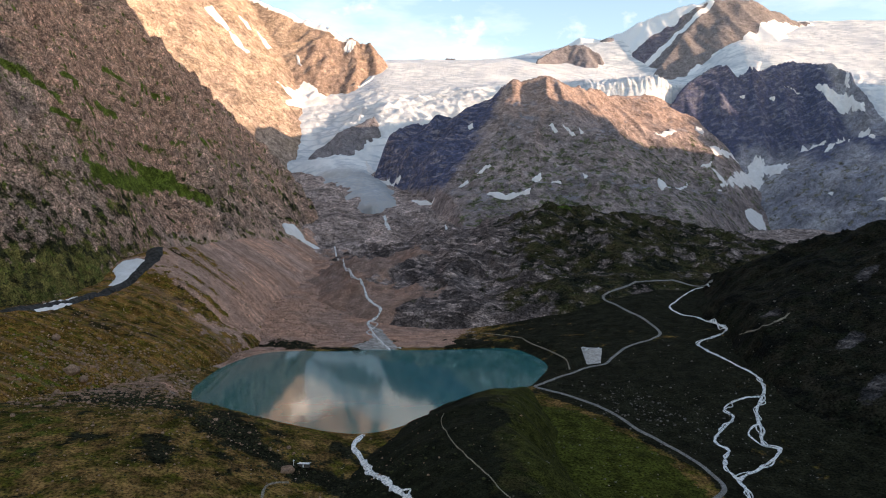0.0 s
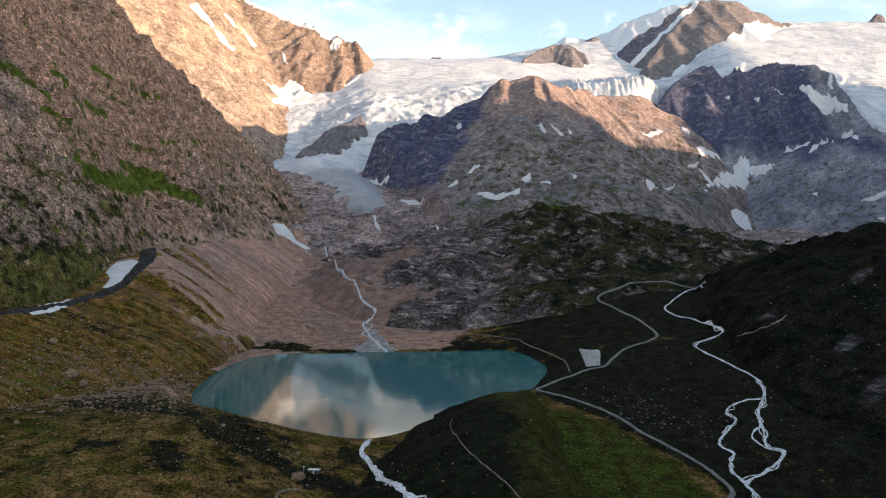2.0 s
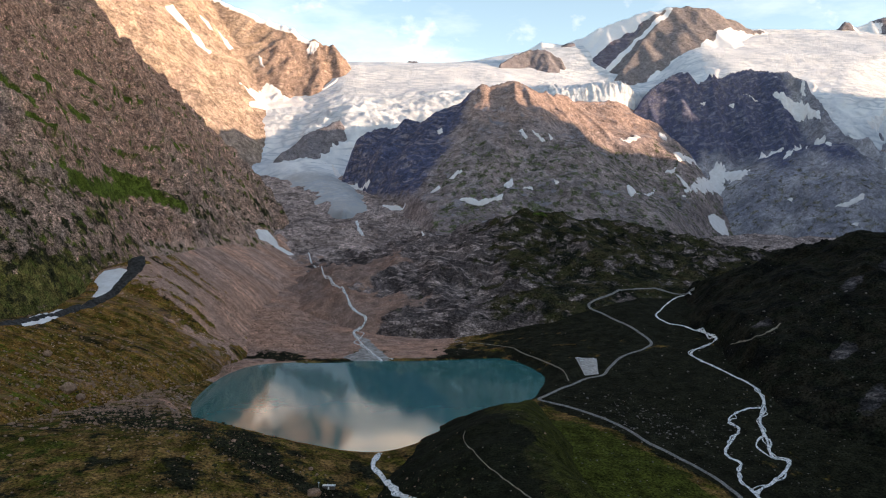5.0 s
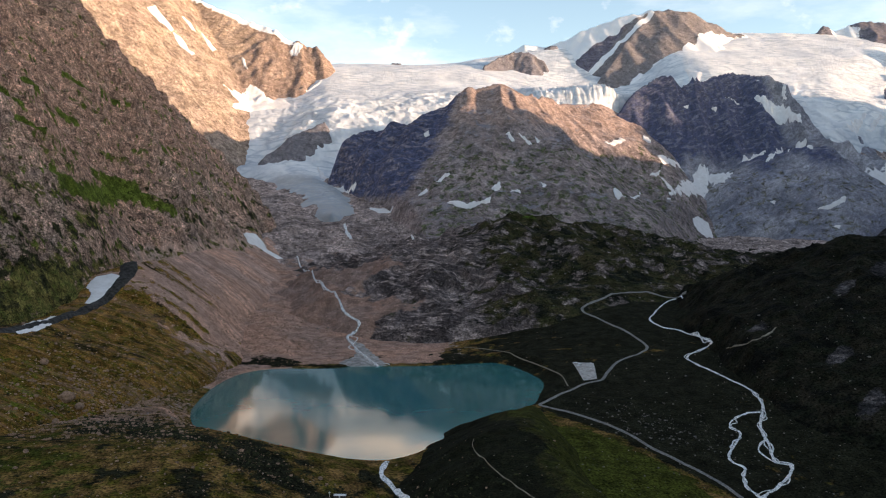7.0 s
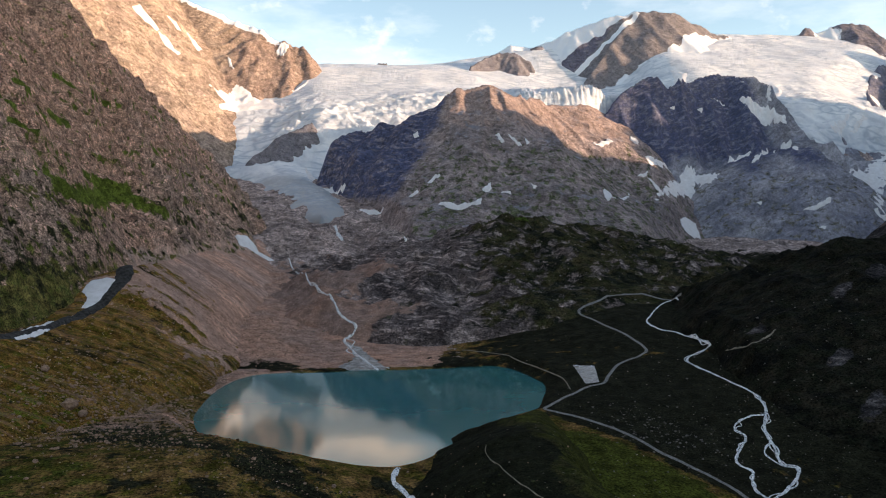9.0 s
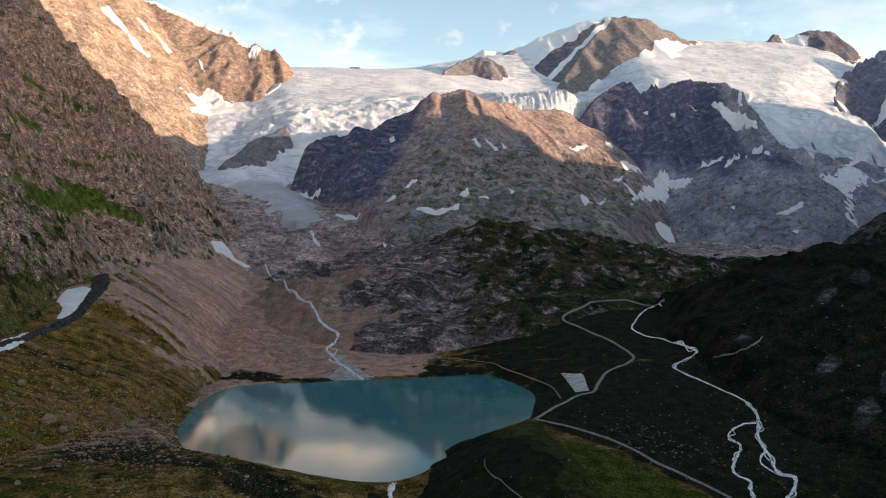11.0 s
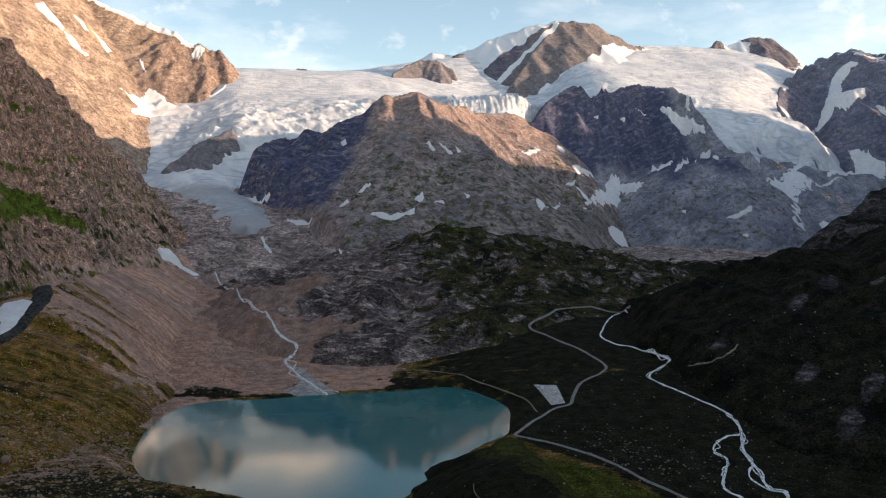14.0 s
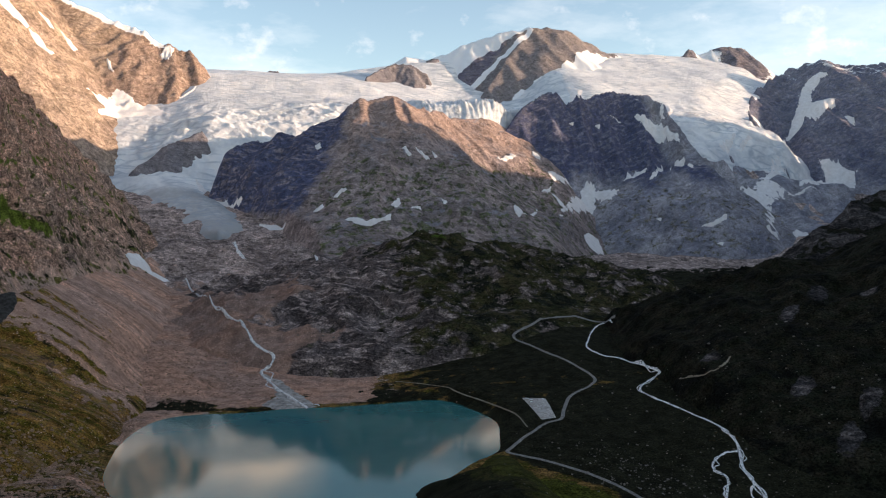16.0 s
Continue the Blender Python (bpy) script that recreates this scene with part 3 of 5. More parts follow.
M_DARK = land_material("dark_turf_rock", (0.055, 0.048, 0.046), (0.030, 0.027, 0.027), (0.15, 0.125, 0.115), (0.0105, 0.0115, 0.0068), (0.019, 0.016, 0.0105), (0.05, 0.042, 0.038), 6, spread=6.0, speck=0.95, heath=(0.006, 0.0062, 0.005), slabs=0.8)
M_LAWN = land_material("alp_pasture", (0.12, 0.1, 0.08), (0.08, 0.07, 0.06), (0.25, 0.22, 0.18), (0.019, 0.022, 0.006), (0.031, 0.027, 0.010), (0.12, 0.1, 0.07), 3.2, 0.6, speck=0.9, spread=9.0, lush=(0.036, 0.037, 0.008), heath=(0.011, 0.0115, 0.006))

M_ICE, nodes, links, shader = material("glacier_ice")
at = nodes.new("ShaderNodeNewGeometry").outputs["Position"]
ice = mix(nodes, links, ramp(nodes, links, noise_node(nodes, links, at, 120, 8, 0.65), [(0.4, (0, 0, 0)), (0.62, (1, 1, 1))]), (0.87, 0.86, 0.85), (0.62, 0.635, 0.66))
dirt = nodes.new("ShaderNodeAttribute")
dirt.attribute_name = "dirt"
ice = mix(nodes, links, ramp(nodes, links, maths(nodes, links, "ADD", dirt.outputs["Fac"], maths(nodes, links, "SUBTRACT", noise_node(nodes, links, at, 60, 8, 0.7), 0.5)), [(0.3, (0, 0, 0)), (0.9, (0.9, 0.9, 0.9))]), ice, (0.42, 0.415, 0.41))
torn = node(nodes, "Mapping", Rotation=(0, 0, 0.35), Scale=(0.45, 1.5, 1.0))
links.new(at, torn.inputs["Vector"])
gap = cells(nodes, links, torn.outputs[0], 42, "DISTANCE_TO_EDGE")
open_ice = ramp(nodes, links, noise_node(nodes, links, at, 150, 6, 0.6), [(0.40, (0, 0, 0)), (0.54, (1, 1, 1))])
rift = maths(nodes, links, "MULTIPLY", open_ice, ramp(nodes, links, gap.outputs["Distance"], [(0.0, (0.65, 0.65, 0.65)), (0.15, (0, 0, 0))]))
ice = mix(nodes, links, rift, ice, (0.34, 0.39, 0.45))
links.new(ice, shader.inputs["Base Color"])
shader.inputs["Roughness"].default_value = 0.7
bump = node(nodes, "Bump", Strength=0.9, Distance=9.0)
links.new(noise_node(nodes, links, at, 30, 8, 0.72), bump.inputs["Height"])
links.new(bump.outputs[0], shader.inputs["Normal"])

M_WATER, nodes, links, shader = material("glacial_water")
at = nodes.new("ShaderNodeNewGeometry").outputs["Position"]
links.new(mix(nodes, links, ramp(nodes, links, noise_node(nodes, links, at, 160, 4), [(0.35, (0, 0, 0)), (0.65, (1, 1, 1))]), (0.012, 0.135, 0.132), (0.030, 0.17, 0.16)), shader.inputs["Base Color"])
shader.inputs["Roughness"].default_value = 0.06
shader.inputs["IOR"].default_value = 1.33
bump = node(nodes, "Bump", Strength=0.10, Distance=0.15)
links.new(noise_node(nodes, links, at, 6, 3), bump.inputs["Height"])
links.new(bump.outputs[0], shader.inputs["Normal"])

# sky with thin clouds
nodes, links = world.node_tree.nodes, world.node_tree.links
sky = nodes.new("ShaderNodeTexSky")
sky.sky_type, sky.sun_disc = "NISHITA", False
sky.sun_elevation, sky.sun_rotation = math.asin(SUN.z), math.atan2(SUN.x, SUN.y)
sky.altitude, sky.air_density, sky.dust_density = 2000, 1.0, 2.2
way = nodes.new("ShaderNodeTexCoord").outputs["Generated"]
high = node(nodes, "SeparateXYZ")
links.new(way, high.inputs[0])
veil = ramp(nodes, links, noise_node(nodes, links, way, 0.32, 7, 0.62, (1, 1, 3.2)), [(0.48, (0, 0, 0)), (0.85, (0.35,) * 3)])
puffs = ramp(nodes, links, noise_node(nodes, links, way, 0.05, 6, 0.6, (1, 1, 1.3)), [(0.60, (0, 0, 0)), (0.80, (0.28,) * 3)])
puffs = maths(nodes, links, "MULTIPLY", puffs, ramp(nodes, links, high.outputs["Z"], [(0.13, (0, 0, 0)), (0.17, (1, 1, 1)), (0.24, (1, 1, 1)), (0.27, (0, 0, 0))]))
# a bank of sunlit cloud over the range, above the picture's top and mirrored in the lake
side = maths(nodes, links, "DIVIDE", high.outputs["X"], maths(nodes, links, "MAXIMUM", high.outputs["Y"], 0.05))
heap = noise_node(nodes, links, way, 0.09, 6, 0.6, (1, 1, 1.6))
bank = maths(nodes, links, "ADD", maths(nodes, links, "MULTIPLY", maths(nodes, links, "SUBTRACT", heap, 0.5), 0.11), high.outputs["Z"])
bank = ramp(nodes, links, bank, [(0.268, (0, 0, 0)), (0.284, (0.95,) * 3), (0.303, (0.45,) * 3), (0.35, (0, 0, 0))])
bank = maths(nodes, links, "MULTIPLY", bank, ramp(nodes, links, maths(nodes, links, "ADD", side, 0.5), [(0.28, (0, 0, 0)), (0.34, (1, 1, 1)), (0.56, (1, 1, 1)), (0.62, (0.03,) * 3), (0.76, (0.18,) * 3), (0.84, (0, 0, 0))]))
air = mix(nodes, links, veil, sky.outputs[0], (6.5, 6.2, 6.0))
air = mix(nodes, links, puffs, air, (6.2, 5.7, 5.6))
air = mix(nodes, links, bank, air, (7.6, 5.9, 4.6))
links.new(air, nodes["Background"].inputs["Color"])
nodes["Background"].inputs["Strength"].default_value = 0.12


# ---- building helpers ----
def largest_piece(cells_in):
    """Keeps the largest connected piece of a mask."""
    label = np.where(cells_in, np.arange(1, cells_in.size + 1).reshape(cells_in.shape), 0)
    while True:
        p = np.pad(label, 1)
        grown = np.where(cells_in, np.maximum.reduce([p[1:-1, 1:-1], p[:-2, 1:-1], p[2:, 1:-1], p[1:-1, :-2], p[1:-1, 2:]]), 0)
        if (grown == label).all():
            break
        label = grown
    kinds, counts = np.unique(label[cells_in], return_counts=True)
    return label == kinds[np.argmax(counts)]


def sheet(name, xs, ys, height, mat, keep=None, layers=None, parent=None, whole=False):
    """One mesh over a grid of lines xs and ys; only where it comes near or over the rest of the land."""
    gx, gy = np.meshgrid(xs, ys)
    gz = height(gx, gy)
    show = np.ones(gx.shape, bool) if keep is None else keep(gx, gy, gz)
    quad = show[:-1, :-1] | show[1:, :-1] | show[:-1, 1:] | show[1:, 1:]
    if whole:
        quad = largest_piece(quad)
    index = np.arange(gx.size).reshape(gx.shape)
    faces = np.stack([index[:-1, :-1][quad], index[:-1, 1:][quad], index[1:, 1:][quad], index[1:, :-1][quad]], 1)
    used = np.zeros(gx.size, bool)
    used[faces.ravel()] = True
    order = np.cumsum(used) - 1
    co = np.stack([gx.ravel(), gy.ravel(), gz.ravel()], 1)[used]
    faces = order[faces]
    me = bpy.data.meshes.new(name)
    me.vertices.add(len(co))
    me.vertices.foreach_set("co", co.astype(np.float32).ravel())
    me.loops.add(faces.size)
    me.loops.foreach_set("vertex_index", faces.astype(np.int32).ravel())
    me.polygons.add(len(faces))
    me.polygons.foreach_set("loop_start", np.arange(0, faces.size, 4, dtype=np.int32))
    me.polygons.foreach_set("use_smooth", np.ones(len(faces), bool))
    me.update(calc_edges=True)
    if layers:
        slope = np.hypot(np.gradient(gz, ys, axis=0), np.gradient(gz, xs, axis=1))
        for key, values in layers(gx, gy, gz, slope).items():
            me.attributes.new(key, "FLOAT", "POINT").data.foreach_set("value", np.clip(values, 0, 1).ravel()[used].astype(np.float32))
    me.materials.append(mat)
    ob = new(name, me)
    ob.parent = parent
    return ob


def span(a, b, step):
    return np.linspace(a, b, int(round((b - a) / step)) + 1)


def over(height, margin=14.0):
    return lambda x, y, z: z > z_land(x, y, height) - margin


def blob(x, y, cx, cy, rx, ry, turn=0.0):
    c, s = math.cos(turn), math.sin(turn)
    u, v = ((x - cx) * c + (y - cy) * s) / rx, (-(x - cx) * s + (y - cy) * c) / ry
    return np.clip(1.25 - np.hypot(u, v), 0, 1)


# ---- the land ----
def ground_layers(x, y, z, slope):
    d = shore_distance(x, y, LAKE)
    head = np.maximum(smooth(1082, 1100, y) * smooth(80, -10, x) * smooth(1230, 1150, y - 900 * smooth(60, -40, x)), smooth(930, 1000, y) * smooth(-150, -210, x))
    field = np.maximum(blob(x, y, -285, 835, 80, 105, 0.3), blob(x, y, -330, 760, 75, 50))
    shrubs = np.maximum(blob(x, y, -190, 640, 150, 30, -0.55), blob(x, y, -285, 735, 60, 30, -0.6))
    tufts = smooth(-0.1, 0.3, fbm(x, y, 55, 4, 7)) * smooth(1190, 1105, y) * smooth(1080, 1088, y)
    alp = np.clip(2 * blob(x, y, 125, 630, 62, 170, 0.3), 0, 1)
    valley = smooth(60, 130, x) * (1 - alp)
    return {"grass": 0.95 - head * 0.95 - smooth(1500, 1750, y) * 0.7 * smooth(700, 300, x) - smooth(1800, 2150, y) * 0.8 - 0.45 * field + 0.8 * tufts * head,
            "scree": np.maximum.reduce([head * (1 - 0.75 * smooth(1650, 1900, y)), field * 0.62]),
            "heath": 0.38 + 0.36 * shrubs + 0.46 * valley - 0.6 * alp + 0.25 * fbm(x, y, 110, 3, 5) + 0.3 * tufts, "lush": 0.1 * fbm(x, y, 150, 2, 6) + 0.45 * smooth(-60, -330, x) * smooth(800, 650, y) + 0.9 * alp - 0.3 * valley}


xs = np.concatenate([-np.geomspace(9000, 640, 28), span(-620, 760, 4), np.geomspace(780, 9000, 60)])
ys = np.concatenate([-np.geomspace(9000, 100, 16), span(0, 380, 40), span(400, 1420, 4), span(1425, 2250, 5), span(2257, 2820, 7), np.geomspace(2840, 9000, 60)])
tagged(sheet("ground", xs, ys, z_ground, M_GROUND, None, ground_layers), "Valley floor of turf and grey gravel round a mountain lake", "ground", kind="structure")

def trace(u, v, line, width):
    """1 along a line, falling to 0 at its width."""
    d = np.full(np.shape(u), 1e9)
    for (au, av), (bu, bv) in zip(line[:-1], line[1:]):
        k = np.clip(((u - au) * (bu - au) + (v - av) * (bv - av)) / ((bu - au) ** 2 + (bv - av) ** 2), 0, 1)
        d = np.minimum(d, np.hypot(u - au - k * (bu - au), v - av - k * (bv - av)))
    return np.clip(1.3 - d / width, 0, 1)


LEDGES = (([(1235, 244), (1290, 228), (1420, 226), (1500, 232)], 17), ([(1430, 262), (1490, 246)], 8), ([(1170, 394), (1205, 386), (1255, 358)], 9), ([(1350, 402), (1385, 392)], 7),
          ([(1410, 358), (1445, 344)], 8), ([(1480, 430), (1520, 414)], 7), ([(1570, 410), (1620, 392)], 7), ([(1690, 330), (1730, 316)], 7), ([(1230, 335), (1260, 322)], 8), ([(1500, 212), (1560, 198)], 7))


def west_layers(x, y, z, slope):
    green = np.maximum.reduce([trace(y, z, line, width) for line, width in LEDGES])
    low = smooth(255, 170, z) * smooth(1500, 1250, y)
    bed = smooth(0.05, 0.5, perlin((z + 0.22 * y) / 20, y / 120, 18))
    return {"grass": 0.31 + 0.42 * green + 0.16 * bed * smooth(520, 400, z) + 0.06 * low + 0.06 * smooth(330, 220, z) + 0.3 * smooth(165, 120, z) * smooth(1200, 1080, y), "scree": 0.9 * smooth(170, 110, z) * smooth(1200, 1400, y),
            "rust": 0.42 + 0.7 * fbm(x, y, 220, 3, 20) + 0.2 * smooth(200, 350, z), "heath": 0.34 + 0.18 * smooth(300, 200, z) - 0.7 * green - 0.12 * smooth(150, 110, z), "lush": 0.36 + 0.6 * green - 0.1 * smooth(160, 110, z)}


tagged(sheet("mountain", span(-1100, -250, 3.8), span(700, 2300, 3.8), z_west_mountain, M_WEST, over(z_west_mountain),
             west_layers),
       "Steep brown rock mountainside in shade with green ledges", "mountain")
moraine = tagged(new("moraine"), "Lateral moraine of pinkish scree with a grassy flank", "moraine")


def moraine_cover(x, y, z, slope):
    across = y + 0.45 * (x + 380) + 26 * perlin(y / 22, x / 160, 29) + 40 * fbm(x, y, 90, 3, 26)
    tongues = smooth(-0.1, 0.35, perlin(y / 24, x / 260, 27)) * smooth(1400, 1270, y) * smooth(-285, -335, x + 40 * perlin(y / 60, x / 90, 28))
    stony = blob(x, y, -310, 800, 80, 70)
    tufts = 0.5 * smooth(0.1, 0.5, fbm(x, y, 45, 3, 30)) * smooth(30, 10, z)
    return {"grass": 0.95 * smooth(1260, 985, across) + 0.55 * tongues - 0.5 * stony + tufts, "scree": 0.35 + 0.6 * smooth(900, 1100, y) + stony, "rust": 0 * x,
            "heath": 0.30 + 0.3 * fbm(x, y, 90, 3, 31) + 0.1 * tufts, "lush": 0.40 * smooth(1000, 700, y) + 0.15 * fbm(x, y, 160, 2, 32)}


for name, ys, label in (("grassy_flank", span(560, 1120, 3.5), "olive grass flank with streaks of earth"), ("scree_slope", span(1120, 2050, 3.5), "pinkish scree furrowed by rills")):
    tagged(sheet(name, span(-620, -130, 3), ys, z_moraine, M_MORAINE, over(z_moraine), moraine_cover, moraine), label)
tagged(sheet("hill", span(-350, 700, 4), span(1200, 2150, 4), z_rock_hill, M_HILL, over(z_rock_hill),
             lambda x, y, z, s: {"grass": 0.28 + 0.36 * smooth(0, 210, x + 60 * fbm(x, y, 120, 3, 36)) - 0.12 * smooth(0.5, 0.9, s) + 0.3 * blob(x, y, 260, 1800, 60, 60), "scree": 0.85 * smooth(20, -130, x + 130 * fbm(x, y, 170, 4, 37)) * smooth(1750, 1500, y + 80 * fbm(x, y, 120, 3, 39)), "heath": 0.45 + 0 * x, "lush": 0.35 * blob(x, y, 260, 1780, 60, 120)}),
       "Rugged hill of pale slabs with dark turf between", "hill")
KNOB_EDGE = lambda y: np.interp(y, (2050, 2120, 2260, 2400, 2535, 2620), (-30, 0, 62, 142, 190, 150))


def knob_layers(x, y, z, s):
    # shade of the left flank is put into its colour, darker and bluer
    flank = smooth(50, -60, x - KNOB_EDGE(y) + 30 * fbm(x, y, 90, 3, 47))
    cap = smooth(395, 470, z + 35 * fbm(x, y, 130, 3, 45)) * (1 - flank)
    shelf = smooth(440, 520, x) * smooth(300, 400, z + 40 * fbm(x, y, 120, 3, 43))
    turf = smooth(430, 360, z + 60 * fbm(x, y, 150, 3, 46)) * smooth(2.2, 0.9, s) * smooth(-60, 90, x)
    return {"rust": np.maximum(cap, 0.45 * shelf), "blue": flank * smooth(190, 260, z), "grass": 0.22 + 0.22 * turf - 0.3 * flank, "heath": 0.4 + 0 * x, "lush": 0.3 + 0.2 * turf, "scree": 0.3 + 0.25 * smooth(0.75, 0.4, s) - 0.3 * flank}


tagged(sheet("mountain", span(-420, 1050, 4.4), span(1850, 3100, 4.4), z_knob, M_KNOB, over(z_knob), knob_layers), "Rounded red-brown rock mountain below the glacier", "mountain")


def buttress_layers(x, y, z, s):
    # shade of the cliffs painted dark blue, the lit ledges warm brown
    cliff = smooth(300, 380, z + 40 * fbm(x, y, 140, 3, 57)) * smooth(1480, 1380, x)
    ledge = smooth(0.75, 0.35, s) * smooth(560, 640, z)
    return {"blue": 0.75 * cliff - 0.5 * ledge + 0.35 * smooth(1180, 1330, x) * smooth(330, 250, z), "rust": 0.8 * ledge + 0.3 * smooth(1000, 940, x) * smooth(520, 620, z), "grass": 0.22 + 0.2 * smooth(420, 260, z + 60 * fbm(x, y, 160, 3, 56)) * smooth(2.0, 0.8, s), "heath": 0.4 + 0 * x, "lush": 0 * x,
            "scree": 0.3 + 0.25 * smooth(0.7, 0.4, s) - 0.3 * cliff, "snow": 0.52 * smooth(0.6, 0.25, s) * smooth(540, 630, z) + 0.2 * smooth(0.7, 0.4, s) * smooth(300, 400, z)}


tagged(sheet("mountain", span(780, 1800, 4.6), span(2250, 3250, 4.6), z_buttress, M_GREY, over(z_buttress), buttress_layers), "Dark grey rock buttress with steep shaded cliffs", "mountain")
# painted shade grows towards the right
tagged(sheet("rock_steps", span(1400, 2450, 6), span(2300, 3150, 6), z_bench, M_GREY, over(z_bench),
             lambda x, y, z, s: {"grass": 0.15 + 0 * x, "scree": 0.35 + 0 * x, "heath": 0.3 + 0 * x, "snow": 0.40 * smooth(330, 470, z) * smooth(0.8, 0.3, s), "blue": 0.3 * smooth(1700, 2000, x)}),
       "Grey glacier-worn rock steps streaked with old snow", "rocks", kind="structure")


def wall_layers(x, y, z, s):
    crest = np.interp(x, (-1350, -970, -821, -519, -379, -284, -245), (2950, 3350, 3580, 3520, 3490, 3480, 3465))
    block = smooth(-640, -520, x + 40 * fbm(x, y, 120, 3, 69)) * smooth(3050, 3180, y)
    return {"grass": 0 * x, "scree": 0.5 * smooth(0.9, 0.5, s) * (1 - block), "rust": 0.2 + 0.6 * block, "snow": smooth(-34, -8, y - crest) * smooth(-900, -800, x) * smooth(-360, -420, x)}


tagged(sheet("mountain", span(-1500, -120, 6.5), span(2450, 3750, 6.5), z_sunlit_wall, M_WALL, over(z_sunlit_wall), wall_layers), "Ochre rock wall lit by the low sun", "mountain")


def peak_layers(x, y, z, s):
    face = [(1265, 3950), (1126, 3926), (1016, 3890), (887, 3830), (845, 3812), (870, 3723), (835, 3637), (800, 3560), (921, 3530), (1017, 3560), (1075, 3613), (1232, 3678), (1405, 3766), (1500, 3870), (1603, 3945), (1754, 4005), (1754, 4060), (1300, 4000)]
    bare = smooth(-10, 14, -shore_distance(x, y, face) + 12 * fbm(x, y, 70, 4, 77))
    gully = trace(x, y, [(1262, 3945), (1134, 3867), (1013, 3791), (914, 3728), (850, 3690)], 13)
    # sunlit side of the spur brown, shaded side blue, put into its colour
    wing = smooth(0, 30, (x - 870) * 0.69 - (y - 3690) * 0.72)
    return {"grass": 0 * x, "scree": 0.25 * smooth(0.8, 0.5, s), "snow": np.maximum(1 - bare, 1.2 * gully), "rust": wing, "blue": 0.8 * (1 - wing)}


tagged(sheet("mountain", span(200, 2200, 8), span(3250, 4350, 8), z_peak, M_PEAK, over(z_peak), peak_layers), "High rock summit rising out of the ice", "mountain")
tagged(sheet("mountain", span(2000, 2750, 7), span(3500, 4300, 7), z_twin_peak, M_PEAK, over(z_twin_peak),
             lambda x, y, z, s: {"grass": 0 * x, "scree": 0 * x, "blue": 0.5 + 0 * x, "snow": 1 - np.maximum(blob(x, y, 2470, 3990, 130, 150, -0.3) * 1.6, blob(x, y, 2203, 4095, 42, 40) * 2) - 0.6 * smooth(1085, 1120, z)}),
       "Distant pair of jagged rock tops above snow", "mountain")
# even blue tint stands in for shade and distance haze
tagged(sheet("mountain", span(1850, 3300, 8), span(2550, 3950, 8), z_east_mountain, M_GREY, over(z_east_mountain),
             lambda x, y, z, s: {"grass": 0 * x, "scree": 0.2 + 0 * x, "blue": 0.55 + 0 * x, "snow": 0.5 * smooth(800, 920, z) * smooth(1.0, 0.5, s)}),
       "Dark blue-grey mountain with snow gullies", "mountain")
tagged(sheet("rock_island", span(-480, 900, 5), span(2750, 4000, 5), z_nunatak, M_PEAK, lambda x, y, z: z > np.maximum(z_land(x, y, z_nunatak), z_glacier(x, y)) - 12,
             lambda x, y, z, s: {"grass": 0 * x, "scree": 0 * x, "rust": 0.4 + 0 * x, "snow": 0.5 * smooth(3500, 3600, y) * smooth(0.6, 0.3, s)}),
       "Brown rock islands standing out of the ice", "rocks", kind="structure")
def outcrops(x, y):
    """Where bare slabs come through the turf of the dark hill."""
    return np.maximum.reduce([blob(x, y, cx, cy, r, r * 0.45, 0.7) for cx, cy, r in ((507, 994, 28), (420, 855, 26), (397, 760, 30), (448, 792, 26), (583, 1038, 30), (611, 982, 24), (382, 967, 26))])


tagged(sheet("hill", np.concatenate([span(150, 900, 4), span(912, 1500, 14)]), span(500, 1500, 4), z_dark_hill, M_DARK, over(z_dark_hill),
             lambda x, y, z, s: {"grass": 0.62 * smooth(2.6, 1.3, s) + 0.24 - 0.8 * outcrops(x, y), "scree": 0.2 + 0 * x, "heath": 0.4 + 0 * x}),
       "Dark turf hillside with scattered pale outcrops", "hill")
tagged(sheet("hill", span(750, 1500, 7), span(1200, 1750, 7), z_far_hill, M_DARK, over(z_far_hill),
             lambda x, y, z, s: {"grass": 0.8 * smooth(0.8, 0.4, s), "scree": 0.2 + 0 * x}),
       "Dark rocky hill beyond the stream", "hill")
# cover is darker left of the crest and brighter right of it
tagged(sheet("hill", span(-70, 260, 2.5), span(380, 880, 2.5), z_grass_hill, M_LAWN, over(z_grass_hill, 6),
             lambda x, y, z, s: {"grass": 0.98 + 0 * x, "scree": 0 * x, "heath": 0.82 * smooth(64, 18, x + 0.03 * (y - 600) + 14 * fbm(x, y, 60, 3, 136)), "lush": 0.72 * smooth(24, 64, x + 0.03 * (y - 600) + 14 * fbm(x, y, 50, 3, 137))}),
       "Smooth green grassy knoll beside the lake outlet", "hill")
tagged(sheet("mountain", np.concatenate([span(900, 2100, 30), span(2115, 2700, 15), span(2730, 3400, 30)]), np.concatenate([span(-1800, 2100, 30), span(2115, 2800, 15), span(2830, 3000, 30)]), z_shade_range, M_GREY, lambda x, y, z: z > -50,
             lambda x, y, z, s: {"grass": 0 * x, "scree": 0 * x}),
       "Unseen high rock range added to shade the valley", "mountain")
glacier = tagged(new("glacier"), "White glacier with a crevassed icefall and a grey tongue", "glacier")
